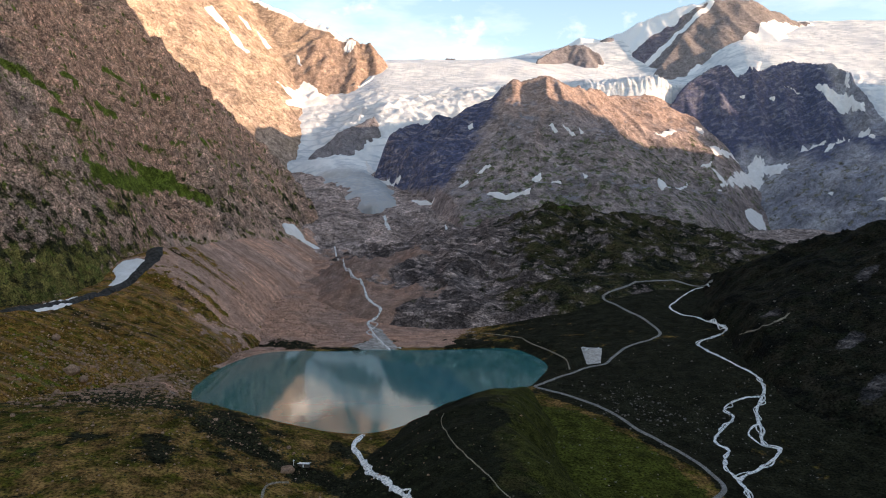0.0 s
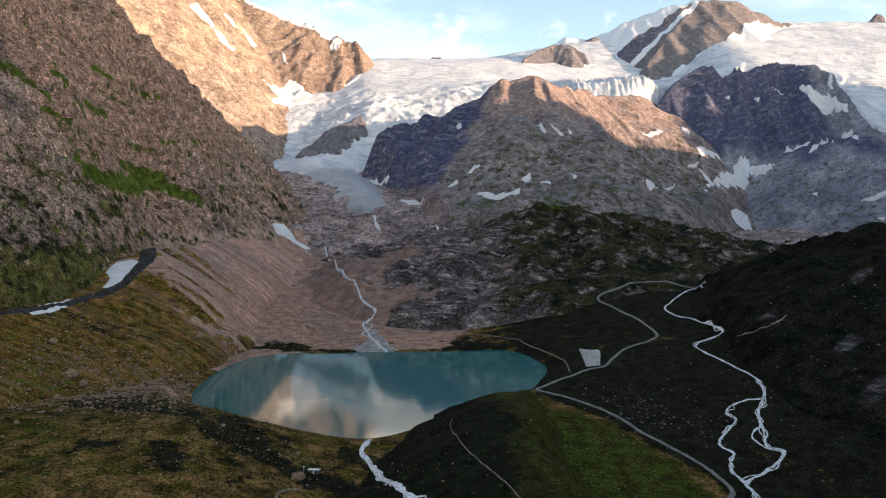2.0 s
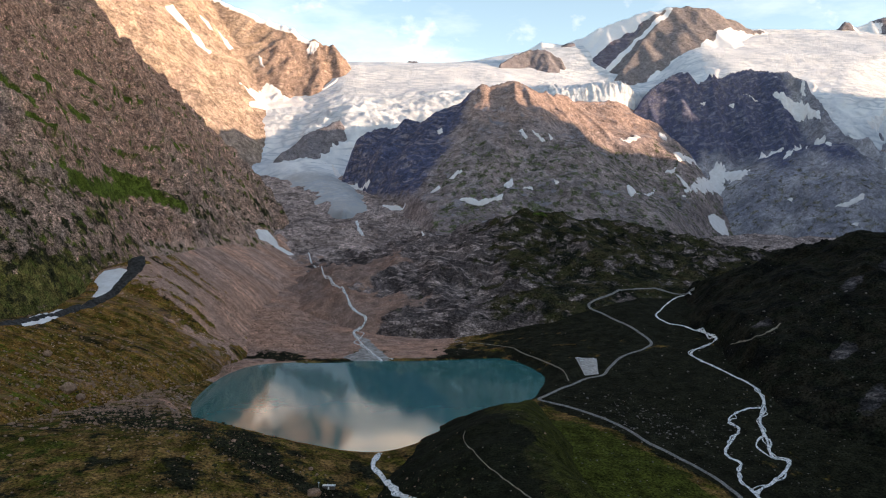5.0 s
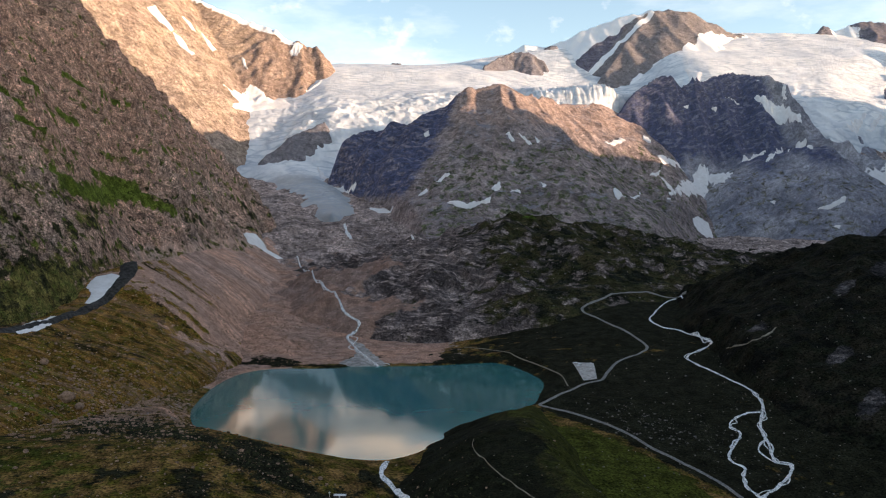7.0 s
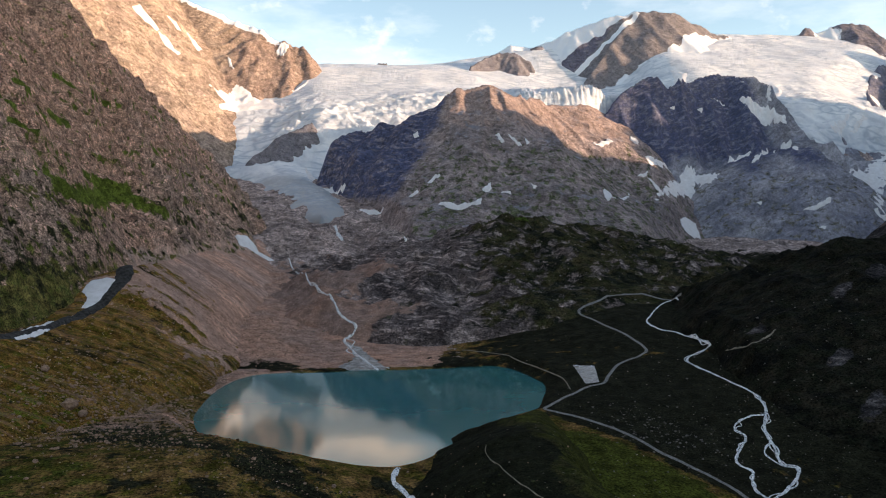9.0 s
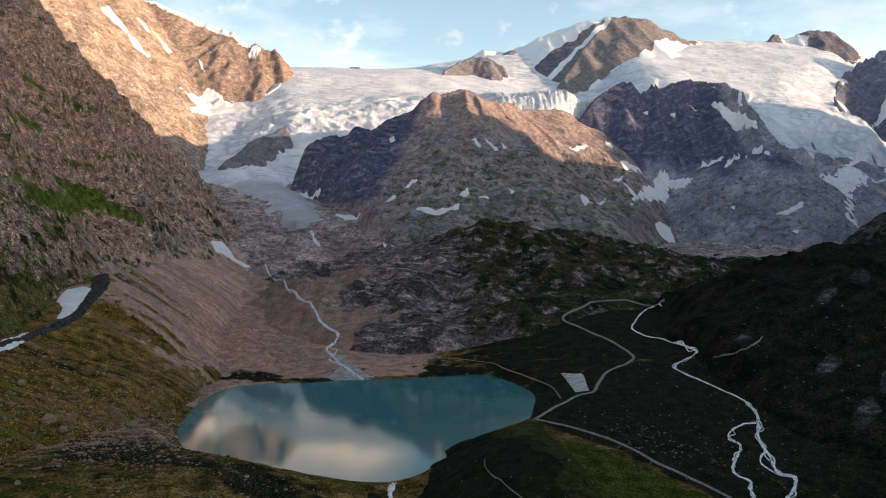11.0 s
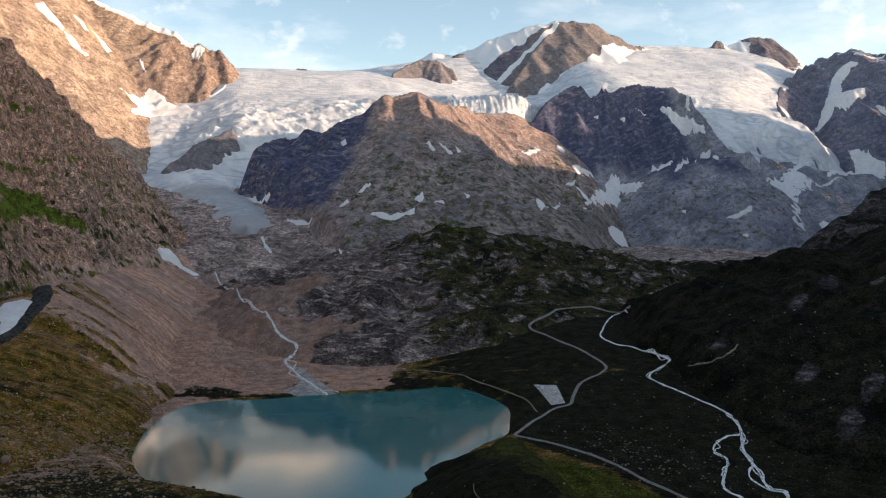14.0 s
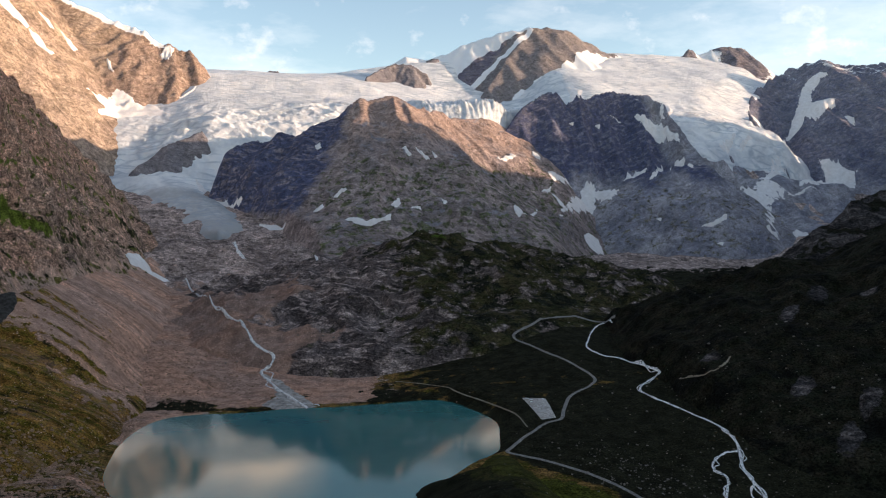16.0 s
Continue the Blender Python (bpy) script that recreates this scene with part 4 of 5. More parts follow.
for name, xs, ys, label in (("ice_tongue", span(-560, 20, 4), span(2085, 2780, 4), "grey dirty ice tongue"),
                            ("icefall", np.concatenate([span(-1000, -500, 10), span(-494, 920, 4.5), span(930, 2900, 9)]), span(2780, 3200, 4), "crevassed white icefall"),
                            ("snowfield", np.concatenate([span(-1000, -500, 20), span(-490, 920, 9), span(930, 2900, 10)]), span(3200, 4400, 10), "smooth white snowfield")):
    tagged(sheet(name, xs, ys, z_glacier, M_ICE, lambda x, y, z: z > z_land(x, y) - 45, lambda x, y, z, s: {"dirt": smooth(2820, 2600, y) * 0.85 + 0.4 * smooth(230, 160, z) + 0.35 * smooth(1500, 1900, x) * smooth(3250, 3000, y)}, glacier), label)

bm = bmesh.new()
bm.faces.new([bm.verts.new((x, y, 0)) for x, y in LAKE])
me = bpy.data.meshes.new("water")
bm.to_mesh(me)
me.materials.append(M_WATER)
tagged(new("water", me), "Turquoise glacial lake mirroring sky and cliffs", "lake", kind="structure")

# ---- things on the land ----
M_SNOW, nodes, links, shader = material("old_snow")
at = nodes.new("ShaderNodeNewGeometry").outputs["Position"]
links.new(mix(nodes, links, ramp(nodes, links, noise_node(nodes, links, at, 14, 8, 0.7), [(0.35, (0, 0, 0)), (0.7, (1, 1, 1))]), (0.87, 0.83, 0.81), (0.68, 0.63, 0.60)), shader.inputs["Base Color"])
shader.inputs["Roughness"].default_value = 0.8
bump = node(nodes, "Bump", Strength=0.5, Distance=1.2)
links.new(noise_node(nodes, links, at, 8, 6, 0.6), bump.inputs["Height"])
links.new(bump.outputs[0], shader.inputs["Normal"])


def gravel_material(name, colour, dark, size, relief=0.3):
    m, nodes, links, shader = material(name)
    at = nodes.new("ShaderNodeNewGeometry").outputs["Position"]
    body = mix(nodes, links, ramp(nodes, links, noise_node(nodes, links, at, size * 8, 6, 0.65), [(0.38, (0, 0, 0)), (0.62, (1, 1, 1))]), colour, dark)
    body = scaled(nodes, links, body, ramp(nodes, links, noise_node(nodes, links, at, size, 6, 0.7), [(0.38, (0.5,) * 3), (0.62, (1.5,) * 3)]))
    links.new(body, shader.inputs["Base Color"])
    shader.inputs["Roughness"].default_value = 0.92
    shader.inputs["Specular IOR Level"].default_value = 0.15
    bump = node(nodes, "Bump", Strength=0.7, Distance=relief)
    links.new(noise_node(nodes, links, at, size, 5), bump.inputs["Height"])
    links.new(bump.outputs[0], shader.inputs["Normal"])
    return m


M_ROAD = gravel_material("worn_asphalt", (0.25, 0.23, 0.205), (0.19, 0.175, 0.16), 1.5, 0.05)
M_LOT = gravel_material("pale_gravel_lot", (0.48, 0.44, 0.40), (0.36, 0.33, 0.30), 2.0, 0.05)
M_PATH = gravel_material("trodden_earth", (0.26, 0.22, 0.165), (0.18, 0.15, 0.11), 1.5, 0.1)
M_FAN = gravel_material("delta_gravel", (0.40, 0.365, 0.33), (0.30, 0.27, 0.245), 6, 0.3)
M_SILT = gravel_material("wet_dark_silt", (0.035, 0.032, 0.029), (0.055, 0.05, 0.045), 4, 0.3)
M_BLOCK = gravel_material("grey_block_stone", (0.19, 0.165, 0.145), (0.11, 0.098, 0.088), 1.2, 0.2)
M_STONE = gravel_material("boulder_stone", (0.35, 0.215, 0.145), (0.20, 0.125, 0.085), 1.2, 0.2)

M_FOAM, nodes, links, shader = material("white_water")
at = nodes.new("ShaderNodeNewGeometry").outputs["Position"]
links.new(ramp(nodes, links, noise_node(nodes, links, at, 2.4, 7, 0.75), [(0.38, (0.05, 0.055, 0.055)), (0.45, (0.45, 0.455, 0.45)), (0.53, (0.92, 0.89, 0.86))]), shader.inputs["Base Color"])
shader.inputs["Roughness"].default_value = 0.35
bump = node(nodes, "Bump", Strength=0.8, Distance=0.5)
links.new(noise_node(nodes, links, at, 2.5, 6, 0.7), bump.inputs["Height"])
links.new(bump.outputs[0], shader.inputs["Normal"])


def z_top(x, y):
    return np.maximum(z_land(x, y), z_glacier(x, y))


def blanket(name, outline, mat, thick, ragged=0.0, least=1.2, fine=36, top=None):
    """A layer lying on the land inside an outline, thinning out to a ragged edge."""
    outline = [tuple(float(v) for v in p) for p in outline]
    px, py = [p[0] for p in outline], [p[1] for p in outline]
    step = max(least, min(max(px) - min(px), max(py) - min(py)) / fine)
    m = 3 * step + ragged
    xs, ys = span(min(px) - m, max(px) + m, step), span(min(py) - m, max(py) + m, step)

    def edge(x, y):
        d = -shore_distance(x, y, outline)
        return d + ragged * fbm(x, y, max(ragged * 5, 4.0), 4, 201) if ragged else d

    def height(x, y):
        d = edge(x, y)
        return (top or z_top)(x, y) + thick * np.clip(np.minimum(d / (step * 2.0), 1), -1.2, 1)

    return sheet(name, xs, ys, height, mat, lambda x, y, z: edge(x, y) > -step * 0.2, whole=True)


def ribbon(name, line, width, mat, lift, ragged=0.0, steps=8, seed=0, bank=0.25, across=4):
    """A strip along a line on the land: its middle stands lift over the land, its rims go under it."""
    pts = np.array(rounded_line(line, steps))
    d = np.gradient(pts, axis=0)
    d /= np.maximum(np.hypot(d[:, 0], d[:, 1]), 1e-6)[:, None]
    side = np.stack([-d[:, 1], d[:, 0]], 1)
    run = np.concatenate([[0], np.cumsum(np.hypot(*np.diff(pts, axis=0).T))])
    half = 0.5 * width * (1 + ragged * fbm(run, run * 0 + seed, 14, 3, seed))
    mid = z_top(pts[:, 0], pts[:, 1])
    for _ in range(3):
        mid = np.convolve(np.pad(mid, 1, mode="edge"), (0.25, 0.5, 0.25), "valid")
    bm, rows = bmesh.new(), []
    for k in range(across + 1):
        u = k / across * 2 - 1
        q = pts + side * (half * u)[:, None]
        z = np.maximum(z_top(q[:, 0], q[:, 1]), mid - 0.3) + lift - (bank + lift) * abs(u) ** 6
        rows.append([bm.verts.new((*p, h)) for p, h in zip(q, z)])
    for a, b in zip(rows[:-1], rows[1:]):
        for i in range(len(pts) - 1):
            bm.faces.new((a[i], a[i + 1], b[i + 1], b[i])).smooth = True
    bmesh.ops.recalc_face_normals(bm, faces=bm.faces)
    me = bpy.data.meshes.new(name)
    bm.to_mesh(me)
    bm.free()
    me.materials.append(mat)
    return new(name, me)


# outlines and courses, seen from above
BROOK = [(411, 1280), (404, 1300), (372, 1267), (339, 1210), (320, 1170), (324, 1131), (346, 1113), (353, 1035), (345, 1031), (310, 998), (304, 968), (318, 901), (326, 862), (319, 820),
        (303, 789), (292, 768), (281, 729), (271, 696), (282, 689), (271, 671), (246, 644), (234, 635), (225, 623), (224, 605), (221, 590)]
BROOK_ARM = [(307, 799), (293, 799), (271, 783), (262, 768), (265, 753), (250, 729), (233, 705), (231, 690), (235, 678), (223, 653), (223, 629), (225, 620)]
BROOK_SIDE = [(283, 738), (273, 729), (265, 714), (268, 696), (272, 692)]
OUTLET = [(-67, 672), (-71, 645), (-63, 621), (-48, 570), (-36, 538), (-26, 511), (-16, 481)]
TORRENT = [(-241, 1849), (-195, 1600), (-165, 1475), (-137, 1396), (-121, 1338), (-99, 1293), (-102, 1280), (-115, 1268), (-100, 1189), (-79, 1105), (-70, 1078)]
FALL = [(-147, 2085), (-137, 2020), (-124, 1947)]
ROAD = [(418, 1286), (363, 1316), (308, 1307), (270, 1276), (242, 1255), (250, 1222), (268, 1137), (275, 1074), (273, 1043), (255, 1022), (222, 998), (196, 955), (180, 925), (160, 919),
        (131, 892), (103, 859), (94, 844), (108, 829), (138, 790), (157, 753), (169, 714), (186, 687), (200, 653), (207, 626), (208, 608), (199, 593), (186, 581)]
LANE = [(52, 1174), (82, 1142), (108, 1094), (130, 1030), (142, 967), (140, 916)]
TRAIL = [(0, 641), (-2, 623), (5, 569), (19, 518), (29, 482), (38, 460)]
TRACK = [(353, 984), (357, 934), (378, 937), (397, 950)]
FOOTPATH = [(-118, 528), (-119, 543), (-115, 552), (-106, 558)]
PARKING = [(168, 1013), (191, 996), (177, 931), (162, 934), (164, 964)]
FAN = [(-117, 1268), (-99, 1198), (-103, 1138), (-122, 1093), (-103, 1075), (-59, 1078), (-74, 1147), (-91, 1222)]
SILT = [(-463, 854), (-450, 911), (-439, 968), (-430, 1028), (-420, 1074), (-410, 1116), (-406, 1156), (-417, 1215), (-403, 1196), (-396, 1175), (-398, 1144), (-407, 1110), (-418,
        1058), (-433, 1001), (-446, 902)]


def snow_patch(outline):
    """Old snow lying on the rock inside an outline seen from above."""
    far = outline[0][1] > 1700
    size = math.sqrt(abs(sum(a[0] * b[1] - b[0] * a[1] for a, b in zip(outline, outline[1:] + outline[:1]))) / 2)
    tagged(blanket("snow_patch", outline, M_SNOW, 4.0 if far else 1.2, min(6.0, 0.09 * size) if far else 0.6), "Patch of old white snow lying on the rock", "snow patch", "summer snow patches")


snow_patch([(-351, 1805), (-328, 1836), (-262, 1849), (-278, 1825), (-312, 1810), (-338, 1787)])
snow_patch([(-450, 1128), (-448, 1160), (-429, 1168), (-410, 1155), (-406, 1129), (-415, 1109), (-421, 1079), (-435, 1076), (-437, 1109)])
snow_patch([(-456, 905), (-453, 955), (-451, 1006), (-437, 1008), (-436, 946), (-444, 905)])
snow_patch([(792, 2459), (894, 2592), (971, 2719), (1037, 2796), (1064, 2800), (1070, 2777), (1127, 2728), (1092, 2671), (1070, 2712), (1057, 2747), (1040, 2718), (982, 2660)])
snow_patch([(862, 2693), (922, 2733), (999, 2797), (961, 2754), (862, 2648)])
snow_patch([(794, 2580), (852, 2632), (819, 2585)])
snow_patch([(548, 2137), (571, 2168), (571, 2129), (553, 2107)])
snow_patch([(569, 2119), (672, 2299), (760, 2466), (634, 2218)])
snow_patch([(835, 2598), (853, 2584), (862, 2535), (846, 2540)])
snow_patch([(905, 2490), (925, 2530), (975, 2545), (962, 2480), (932, 2450), (908, 2460)])
snow_patch([(1196, 2817), (1277, 2884), (1317, 2876), (1312, 2873), (1267, 2865), (1168, 2730)])
snow_patch([(1228, 2684), (1341, 2849), (1391, 2896), (1390, 2889), (1252, 2682)])
snow_patch([(1295, 2672), (1429, 2874), (1453, 2830), (1441, 2828)])
snow_patch([(1237, 2394), (1293, 2391), (1337, 2395), (1323, 2381), (1268, 2382)])
snow_patch([(1565, 2675), (1599, 2677), (1643, 2692), (1835, 2921), (1960, 3012), (1970, 2997), (1714, 2708), (1754, 2675), (1655, 2604), (1631, 2598), (1494, 2390), (1486, 2342), (1466, 2376), (1626, 2605), (1513, 2501)])
snow_patch([(1565, 2386), (1605, 2420), (1640, 2412), (1622, 2376), (1570, 2372)])
snow_patch([(1256, 3497), (1278, 3463), (1304, 3432), (1114, 3029), (1239, 3419)])
snow_patch([(1355, 3050), (1374, 3032), (1445, 3011), (1470, 2928), (1458, 2887), (1442, 2961), (1375, 2989)])
snow_patch([(1453, 3038), (1637, 3285), (1613, 3222), (1454, 3014)])
snow_patch([(1051, 2968), (1081, 2994), (1067, 2970)])
snow_patch([(1169, 3009), (1196, 3013), (1186, 3000)])
snow_patch([(1243, 3051), (1308, 3064), (1293, 3057)])
snow_patch([(1348, 2649), (1456, 2785), (1359, 2631)])
snow_patch([(1156, 2508), (1174, 2505), (1164, 2493)])
snow_patch([(1257, 2326), (1279, 2323), (1270, 2314)])
snow_patch([(296, 2320), (307, 2323), (316, 2298), (308, 2296)])
snow_patch([(331, 2321), (350, 2309), (365, 2286), (355, 2284)])
snow_patch([(378, 2319), (387, 2292), (377, 2287)])
snow_patch([(103, 2079), (123, 2070), (154, 2053), (188, 2051), (219, 2078), (214, 2056), (166, 2038), (126, 2048)])
snow_patch([(223, 2108), (252, 2147), (253, 2126), (232, 2088)])
snow_patch([(273, 2109), (300, 2118), (300, 2107)])
snow_patch([(359, 2145), (370, 2119), (359, 2114)])
snow_patch([(41, 2140), (64, 2158), (67, 2144), (49, 2133)])
snow_patch([(87, 2157), (124, 2183), (127, 2176), (101, 2156)])
snow_patch([(74, 2437), (88, 2431), (89, 2412), (77, 2412)])
snow_patch([(-205, 2540), (-166, 2536), (-119, 2430), (-105, 2419), (-127, 2437), (-182, 2528)])
snow_patch([(-86, 2255), (-38, 2222), (-4, 2155), (-28, 2198), (-60, 2199)])
snow_patch([(-254, 2781), (-217, 2702), (-236, 2660)])
snow_patch([(-2, 1794), (9, 1727), (6, 1722)])
snow_patch([(672, 2666), (746, 2726), (759, 2715), (703, 2675)])
snow_patch([(861, 2842), (868, 2778), (862, 2768), (842, 2790)])
snow_patch([(-608, 3116), (-578, 3162), (-553, 3183), (-540, 3267), (-484, 3240), (-462, 3213), (-406, 3230), (-350, 3128), (-418, 3141), (-500, 3120), (-573, 3049), (-553, 3130)])
snow_patch([(-880, 3140), (-865, 3182), (-827, 3169), (-788, 3164), (-801, 3142), (-839, 3126)])
snow_patch([(-798, 3145), (-763, 3161), (-714, 3138), (-723, 3117), (-769, 3129)])
snow_patch([(-792, 3278), (-762, 3308), (-740, 3293), (-749, 3265)])
snow_patch([(-727, 3326), (-694, 3322), (-672, 3327), (-679, 3275)])
snow_patch([(-410, 3453), (-376, 3484), (-352, 3484), (-373, 3432)])
snow_patch([(-584, 3364), (-566, 3347), (-550, 3307), (-570, 3327)])
snow_patch([(-333, 3276), (-272, 3365), (-275, 3335), (-310, 3292)])
snow_patch([(2518, 3576), (2577, 3567), (2604, 3516), (2547, 3520), (2494, 3503), (2421, 3400), (2501, 3347), (2479, 3320), (2375, 3303), (2363, 3368), (2308, 3333), (2247, 3317), (2203, 3295), (2304, 3388), (2403, 3477), (2480, 3557)])
snow_patch([(2785, 3569), (2642, 3533), (2612, 3574)])
snow_patch([(2232, 3115), (2265, 3055), (2297, 2975), (2057, 2689), (2014, 2714), (2207, 3048)])
snow_patch([(1820, 2697), (2172, 3036), (2221, 2992), (1913, 2704)])
snow_patch([(2481, 3265), (2513, 3238), (2461, 3175)])
snow_patch([(1690, 2997), (1781, 3046), (1801, 3049), (1718, 2984)])
snow_patch([(1770, 3000), (1856, 3055), (1871, 3049), (1792, 2997)])
snow_patch([(1737, 2651), (1812, 2662), (1899, 2687), (1806, 2654)])

tagged(blanket("silt", [(x - 10, y) if k < 8 else (x, y) for k, (x, y) in enumerate(SILT)], M_SILT, 2.2, 1.0), "Dark wet silt in the hollow behind the moraine", "silt", kind="structure")
tagged(blanket("gravel_fan", FAN, M_FAN, 0.5, 3.0), "Grey gravel fan where the torrent enters the lake", "gravel fan", kind="structure")
tagged(blanket("parking_area", PARKING, M_LOT, 0.6, 0.4), "Pale gravel parking area beside the road", "parking area", kind="structure")
tagged(ribbon("road", ROAD, 4.6, M_ROAD, 0.7), "Narrow worn mountain road winding through the valley", "road", kind="structure")
for line, width in ((LANE, 1.8), (TRAIL, 0.7), (TRACK, 3.0), (FOOTPATH, 2.0)):
    tagged(ribbon("path", line, width, M_PATH, 0.5, 0.25), "Trodden earth footpath across the turf", "path", kind="structure")


def strand(line, amount, length, seed):
    """A side strand of a stream, winding across its course."""
    pts = np.array(rounded_line(line, 6))
    way = np.gradient(pts, axis=0)
    way /= np.maximum(np.hypot(way[:, 0], way[:, 1]), 1e-6)[:, None]
    run = np.concatenate([[0], np.cumsum(np.hypot(*np.diff(pts, axis=0).T))])
    off = amount * fbm(run, run * 0 + 0.37, length, 3, seed) * 2
    return [(x - w * o, y + v * o) for (x, y), (v, w), o in zip(pts.tolist(), way.tolist(), off)]


for line, width, seed in ((BROOK, 2.8, 1), (BROOK_ARM, 2.2, 2), (BROOK_SIDE, 2.2, 3), (OUTLET, 4.6, 4), (TORRENT, 3.6, 5), (FALL, 8.0, 6),
                          (strand(BROOK[4:], 2.6, 40, 7), 1.3, 7), (strand(BROOK[10:], 3.4, 34, 8), 1.1, 8), (strand(BROOK_ARM, 4.0, 30, 9), 1.4, 9), (strand(OUTLET, 3.5, 26, 10), 1.8, 10),
                          (strand(TORRENT[1:], 2.2, 60, 11), 1.6, 11), (strand(TORRENT[6:], 12.0, 60, 12), 1.8, 12)):
    tagged(ribbon("stream", line, width, M_FOAM, 1.5 if seed in (5, 6, 11) else 0.6, 0.7, 10 if len(line) < 40 else 3, seed), "White foaming mountain stream over stones", "stream", kind="structure")


# ---- boulders, shed, cars ----
def stone_mesh(bm, at, size, rng, squash=0.7):
    """One angular boulder, sunk a little into the turf."""
    out = bmesh.ops.create_icosphere(bm, subdivisions=1, radius=1.0)
    turn = Euler((rng.uniform(0, 6.3), rng.uniform(0, 6.3), rng.uniform(0, 6.3))).to_matrix()
    sx, sy, sz = size * rng.uniform(0.8, 1.3), size * rng.uniform(0.7, 1.1), size * squash * rng.uniform(0.7, 1.1)
    for v in out["verts"]:
        p = turn @ v.co
        p *= rng.uniform(0.75, 1.15)
        v.co = Vector((at[0] + p.x * sx, at[1] + p.y * sy, at[2] + p.z * sz + sz * 0.25))


def stones(name, spots, mat, label, seed):
    """Many loose stones, too many to count, in one object."""
    rng = random.Random(seed)
    shapes = []
    for _ in range(12):
        bm = bmesh.new()
        stone_mesh(bm, (0, 0, 0), 1.0, rng)
        bm.verts.ensure_lookup_table()
        bm.verts.index_update()
        shapes.append((np.array([v.co[:] for v in bm.verts]), np.array([[v.index for v in f.verts] for f in bm.faces])))
        bm.free()
    co, faces, base = [], [], 0
    for k, (x, y, z, r) in enumerate(spots):
        v, f = shapes[k % 12]
        a = k * 2.4
        turned = np.stack([v[:, 0] * math.cos(a) - v[:, 1] * math.sin(a), v[:, 0] * math.sin(a) + v[:, 1] * math.cos(a), v[:, 2]], 1)
        co.append(turned * r + (x, y, z))
        faces.append(f + base)
        base += len(v)
    co, faces = np.concatenate(co), np.concatenate(faces)
    me = bpy.data.meshes.new(name)
    me.from_pydata(co.tolist(), [], faces.tolist())
    me.materials.append(mat)
    return tagged(new(name, me), label, "stones", kind="stuff")


def scatter(count, cx, cy, rx, ry, turn, low, high, seed, dry=3.0):
    """Places for stones in an oval, thinning out to its rim; many small, few large."""
    r = np.random.RandomState(seed)
    u, v = r.normal(0, 0.5, count), r.normal(0, 0.5, count)
    x = cx + u * rx * math.cos(turn) - v * ry * math.sin(turn)
    y = cy + u * rx * math.sin(turn) + v * ry * math.cos(turn)
    size = low + (high - low) * r.uniform(0, 1, count) ** 5
    z = z_land(x, y)
    ok = shore_distance(x, y, LAKE) > dry
    return list(zip(x[ok], y[ok], z[ok], size[ok]))


field = scatter(4200, -300, 815, 130, 150, 0.3, 0.4, 2.6, 1) + scatter(500, -215, 640, 140, 45, -0.5, 0.3, 1.6, 2) + scatter(900, -200, 560, 190, 110, 0, 0.25, 1.1, 3)
stones("boulder_field", field, M_STONE, "Boulders and loose blocks strewn over the turf", 11)
banks = scatter(700, 195, 765, 60, 110, 0.5, 0.2, 1.5, 4) + scatter(250, 300, 760, 70, 190, -0.25, 0.3, 1.2, 5) + scatter(160, 120, 640, 90, 130, 0, 0.25, 1.2, 6)
stones("valley_stones", banks, M_BLOCK, "Pale stones scattered over the dark valley turf", 12)
slope = scatter(350, 430, 880, 150, 240, 0.4, 0.3, 2.2, 7) + scatter(500, 120, 1350, 200, 110, 0.1, 0.5, 2.4, 8)
stones("slope_stones", slope, M_BLOCK, "Pale blocks lying on the dark hillside", 13)
shore = scatter(2600, -300, 1220, 110, 260, 0.0, 0.35, 1.9, 9) + scatter(600, -258, 1010, 18, 80, 0.1, 0.5, 1.8, 10, 0.5)
stones("scree_blocks", shore + scatter(2600, -190, 1250, 110, 190, 0.1, 0.3, 1.7, 26, 4.0), M_STONE, "Loose blocks on the scree above the lake", 14)


M_SHRUB = gravel_material("alder_scrub", (0.024, 0.027, 0.011), (0.042, 0.042, 0.015), 0.8, 0.4)
bushes = scatter(1500, -190, 640, 190, 42, -0.55, 0.5, 1.8, 21) + scatter(700, -285, 735, 80, 40, -0.6, 0.5, 1.9, 22) + scatter(700, -170, 540, 200, 70, 0.1, 0.4, 1.3, 23)
tagged(stones("scrub", bushes, M_SHRUB, "Low dark alder scrub spreading over the turf", 15), category="shrubs")
scrub_slope = scatter(900, -505, 1000, 45, 190, 0.1, 0.6, 2.2, 24) + scatter(350, -500, 1180, 60, 180, 0.2, 0.6, 2.0, 25)
tagged(stones("slope_scrub", scrub_slope, M_SHRUB, "Dark scrub clinging to the foot of the cliffs", 16), category="shrubs")


def boulder(x, y, size, seed):
    rng = random.Random(seed)
    bm = bmesh.new()
    bmesh.ops.create_icosphere(bm, subdivisions=3, radius=1.0)
    for v in bm.verts:
        n = noise.fractal(v.co * 1.3 + Vector((seed, 0, 0)), 1.0, 2.0, 4)
        v.co *= 1 + 0.28 * n
        v.co = Vector((v.co.x * size * 0.62, v.co.y * size * 0.5, v.co.z * size * 0.4 + size * 0.16))
    for f in bm.faces:
        f.smooth = False
    me = bpy.data.meshes.new("boulder")
    bm.to_mesh(me)
    bm.free()
    me.materials.append(M_STONE)
    ob = new("boulder", me)
    ob.location = (x, y, float(z_land(np.array([x]), np.array([y]))[0]))
    ob.rotation_euler = (0, 0, rng.uniform(0, 6))
    return ob


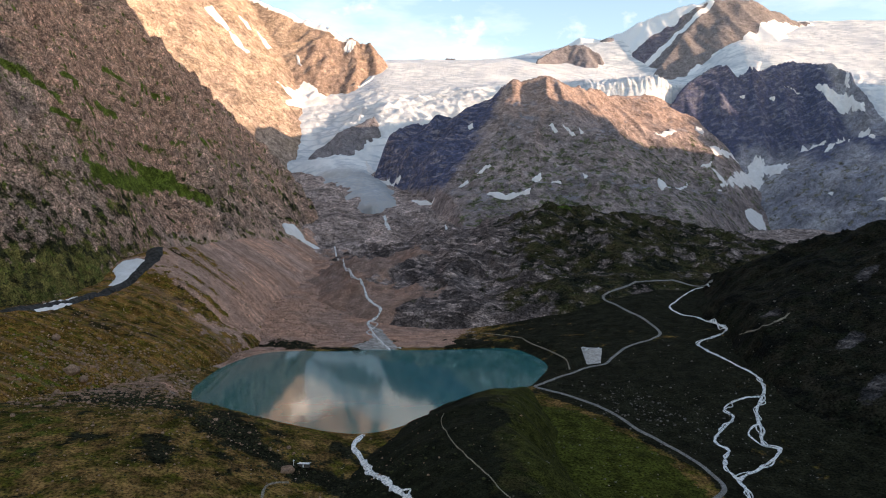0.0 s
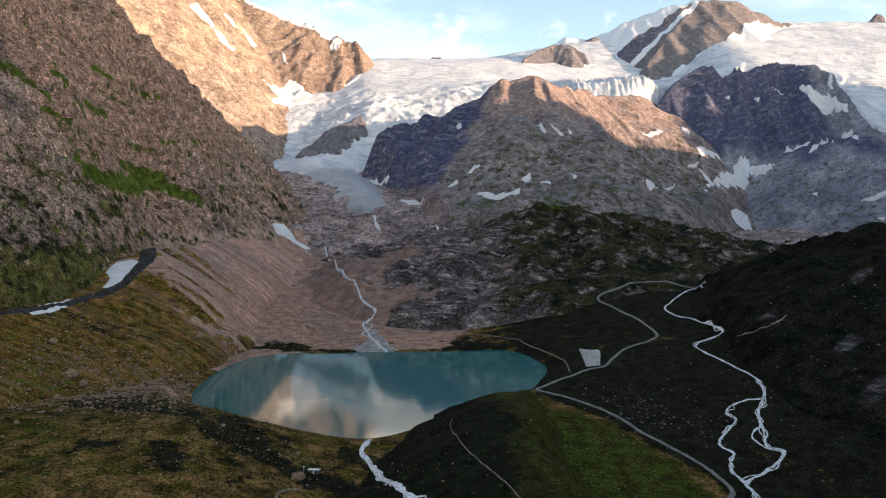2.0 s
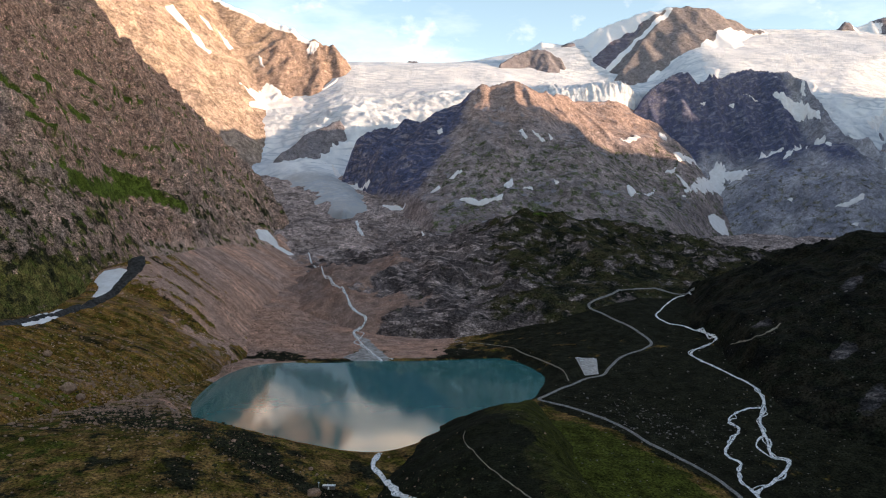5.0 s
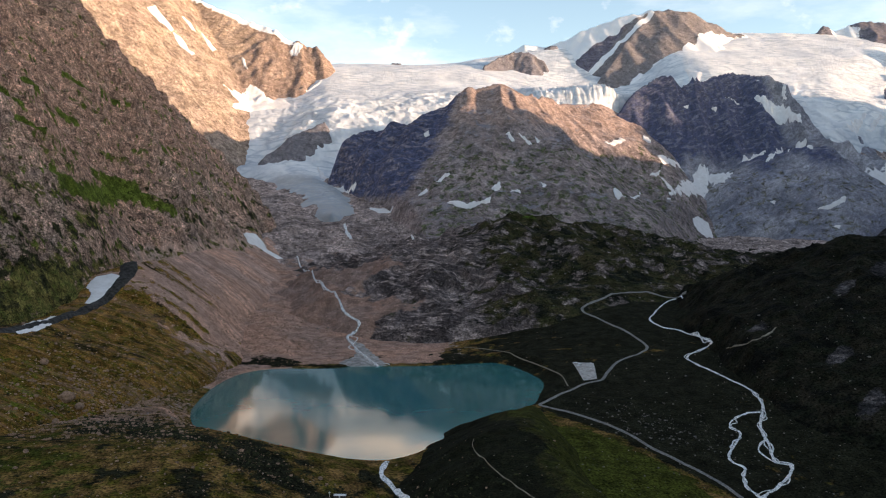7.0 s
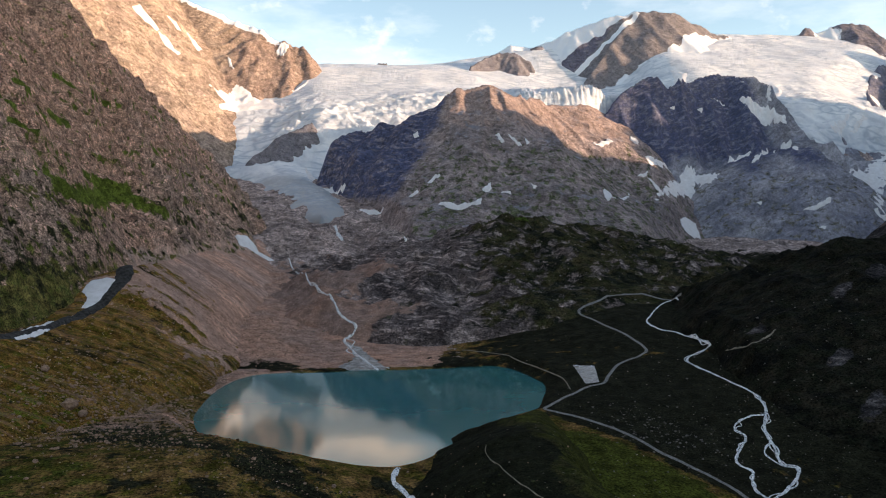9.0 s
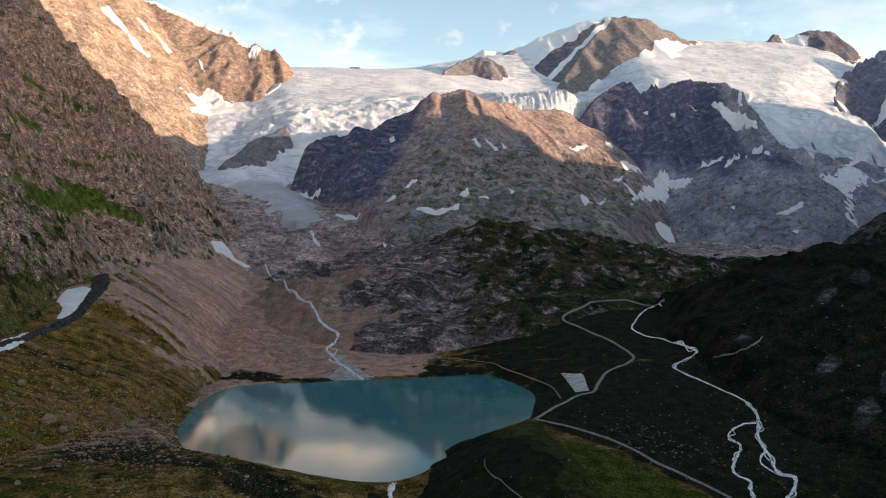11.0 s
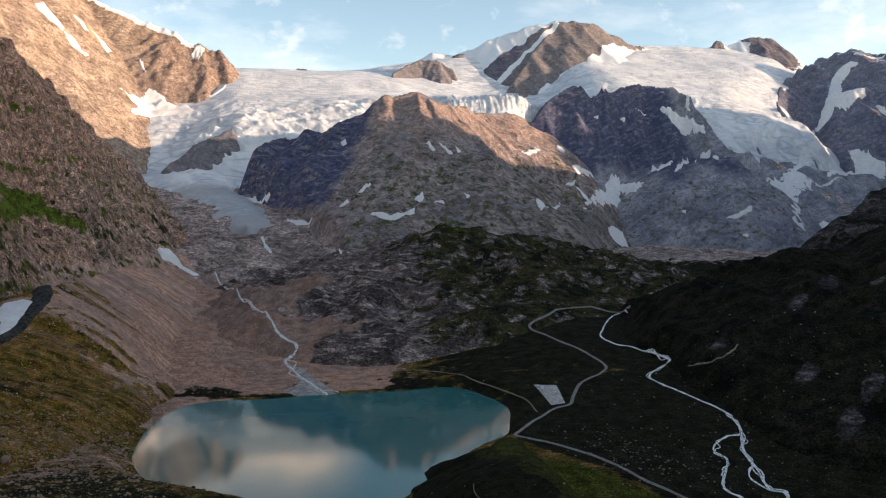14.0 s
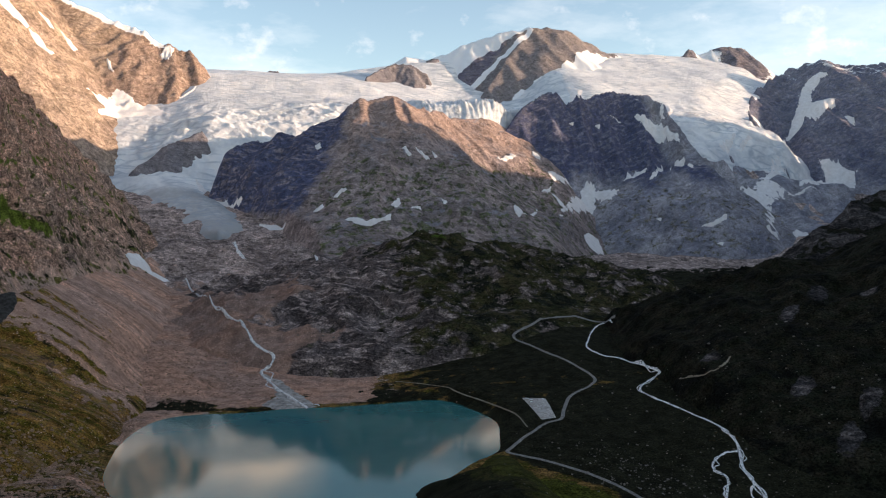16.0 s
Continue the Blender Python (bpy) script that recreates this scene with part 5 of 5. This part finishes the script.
for k, (x, y, size, what) in enumerate(((-358, 795, 13, "Very large pale block at the foot of the moraine"), (-346, 792, 8, "Broken block leaning beside a larger one"), (-110, 574, 8.5, "Pinkish boulder beside a footpath and shed"),
                                        (-398, 850, 8, "Grey block lying on the grassy moraine flank"), (-352, 750, 6, "Small pale block on dark shrubs"))):
    tagged(boulder(x, y, size, k + 3), what, "boulder", "large boulders")


def part(name, bm, mat, parent, label=""):
    me = bpy.data.meshes.new(name)
    bm.to_mesh(me)
    bm.free()
    me.materials.append(mat)
    ob = new(name, me)
    ob.parent = parent
    return tagged(ob, label)


def box(bm, x0, x1, y0, y1, z0, z1, soft=0.0):
    out = bmesh.ops.create_cube(bm, size=1.0)
    for v in out["verts"]:
        v.co = Vector((x0 + (v.co.x + 0.5) * (x1 - x0), y0 + (v.co.y + 0.5) * (y1 - y0), z0 + (v.co.z + 0.5) * (z1 - z0)))
    if soft:
        bmesh.ops.bevel(bm, geom=list({e for v in out["verts"] for e in v.link_edges}), offset=soft, segments=2, affect="EDGES")
    return out


def plain(name, colour, rough=0.6, metal=0.0):
    m, nodes, links, shader = material(name)
    at = nodes.new("ShaderNodeTexCoord").outputs["Object"]
    body = mix(nodes, links, noise_node(nodes, links, at, 0.8, 6, 0.7), tuple(c * 0.85 for c in colour), tuple(min(1, c * 1.1) for c in colour))
    links.new(body, shader.inputs["Base Color"])
    shader.inputs["Roughness"].default_value, shader.inputs["Metallic"].default_value = rough, metal
    return m


M_BOARD, M_TIN, M_PAINT, M_GLASS, M_TYRE = plain("weathered_boards", (0.09, 0.07, 0.055), 0.85), plain("pale_sheet_metal", (0.72, 0.71, 0.68), 0.45), plain("white_paint", (0.78, 0.78, 0.77), 0.3), plain("dark_glass", (0.02, 0.025, 0.03), 0.1), plain("tyre_rubber", (0.02, 0.02, 0.02), 0.9)

shed = new("shed")
for y0, y1 in ((-1.6, -1.45), (1.45, 1.6)):
    bm = bmesh.new()
    box(bm, -4.2, 4.2, y0, y1, -0.6, 2.2)
    part("wall", bm, M_BOARD, shed)
for x0, x1 in ((-4.2, -4.05), (4.05, 4.2)):
    bm = bmesh.new()
    box(bm, x0, x1, -1.45, 1.45, -0.6, 2.5)
    part("wall", bm, M_BOARD, shed)
bm = bmesh.new()
box(bm, -4.5, 4.5, -2.0, 2.0, 2.2, 2.32)
for v in bm.verts:
    v.co.z += 0.55 - abs(v.co.y) * 0.28
part("roof", bm, M_TIN, shed, "pale sheet-metal roof")
bm = bmesh.new()
box(bm, -0.5, 0.5, -1.66, -1.603, -0.3, 1.8, 0.02)
part("door", bm, M_TIN, shed, "grey metal door")
shed.matrix_world = pose(-101, 590, float(z_land(np.array([-101.0]), np.array([590.0]))[0]) + 0.5, 0, 0, -8)
tagged(shed, "Low weathered board shed with a pale tin roof", "shed")

post = new("signpost")
bm = bmesh.new()
bmesh.ops.create_cone(bm, cap_ends=True, segments=10, radius1=0.16, radius2=0.13, depth=4.2, matrix=Matrix.Translation((0, 0, 2.0)))
part("pole", bm, M_TIN, post)
bm = bmesh.new()
box(bm, -0.7, 0.7, -0.05, 0.05, 3.0, 3.7, 0.02)
part("board", bm, M_TIN, post, "plain pale board")
post.matrix_world = pose(-108, 588, float(z_land(np.array([-108.0]), np.array([588.0]))[0]), 0, 0, 10)
tagged(post, "Pale signpost standing beside the shed", "signpost")


def car():
    root = new("car")
    bm = bmesh.new()
    profile = ((-2.2, 0.35), (2.2, 0.35), (2.2, 0.85), (1.3, 1.0), (0.7, 1.45), (-1.7, 1.5), (-2.15, 0.95))
    rings = [[bm.verts.new((x, s * (0.85 if z < 1.1 else 0.68), z)) for x, z in profile] for s in (-1, 1)]
    bm.faces.new(rings[0])
    bm.faces.new(rings[1][::-1])
    for i in range(len(profile)):
        j = (i + 1) % len(profile)
        bm.faces.new((rings[0][i], rings[1][i], rings[1][j], rings[0][j]))
    bmesh.ops.recalc_face_normals(bm, faces=bm.faces)
    bmesh.ops.bevel(bm, geom=bm.edges[:], offset=0.07, segments=2, affect="EDGES")
    part("body", bm, M_PAINT, root)
    bm = bmesh.new()
    box(bm, -1.5, 0.75, -0.72, 0.72, 1.08, 1.4, 0.05)
    for v in bm.verts:
        v.co.y *= 1.14 - 0.18 * (v.co.z - 1.08) / 0.32
    part("window", bm, M_GLASS, root, "dark side windows")
    for x in (-1.35, 1.35):
        for y in (-0.78, 0.78):
            bm = bmesh.new()
            bmesh.ops.create_cone(bm, cap_ends=True, segments=16, radius1=0.34, radius2=0.34, depth=0.22, matrix=Matrix.Translation((x, y, 0.34)) @ Matrix.Rotation(radians(90), 4, "X"))
            part("wheel", bm, M_TYRE, root, "black tyre")
    return tagged(root, "White parked car on pale gravel", "car", "parked cars")


first = None
for x, y, turn in ((170.5, 1003, 20), (173.5, 996, 15), (171, 989, 25), (186, 993, 80)):
    m = pose(x, y, float(z_land(np.array([x]), np.array([y]))[0]) + 0.62, 0, 0, turn)
    if first is None:
        first = car()
        first.matrix_world = m
    else:
        copy_thing(first, m)
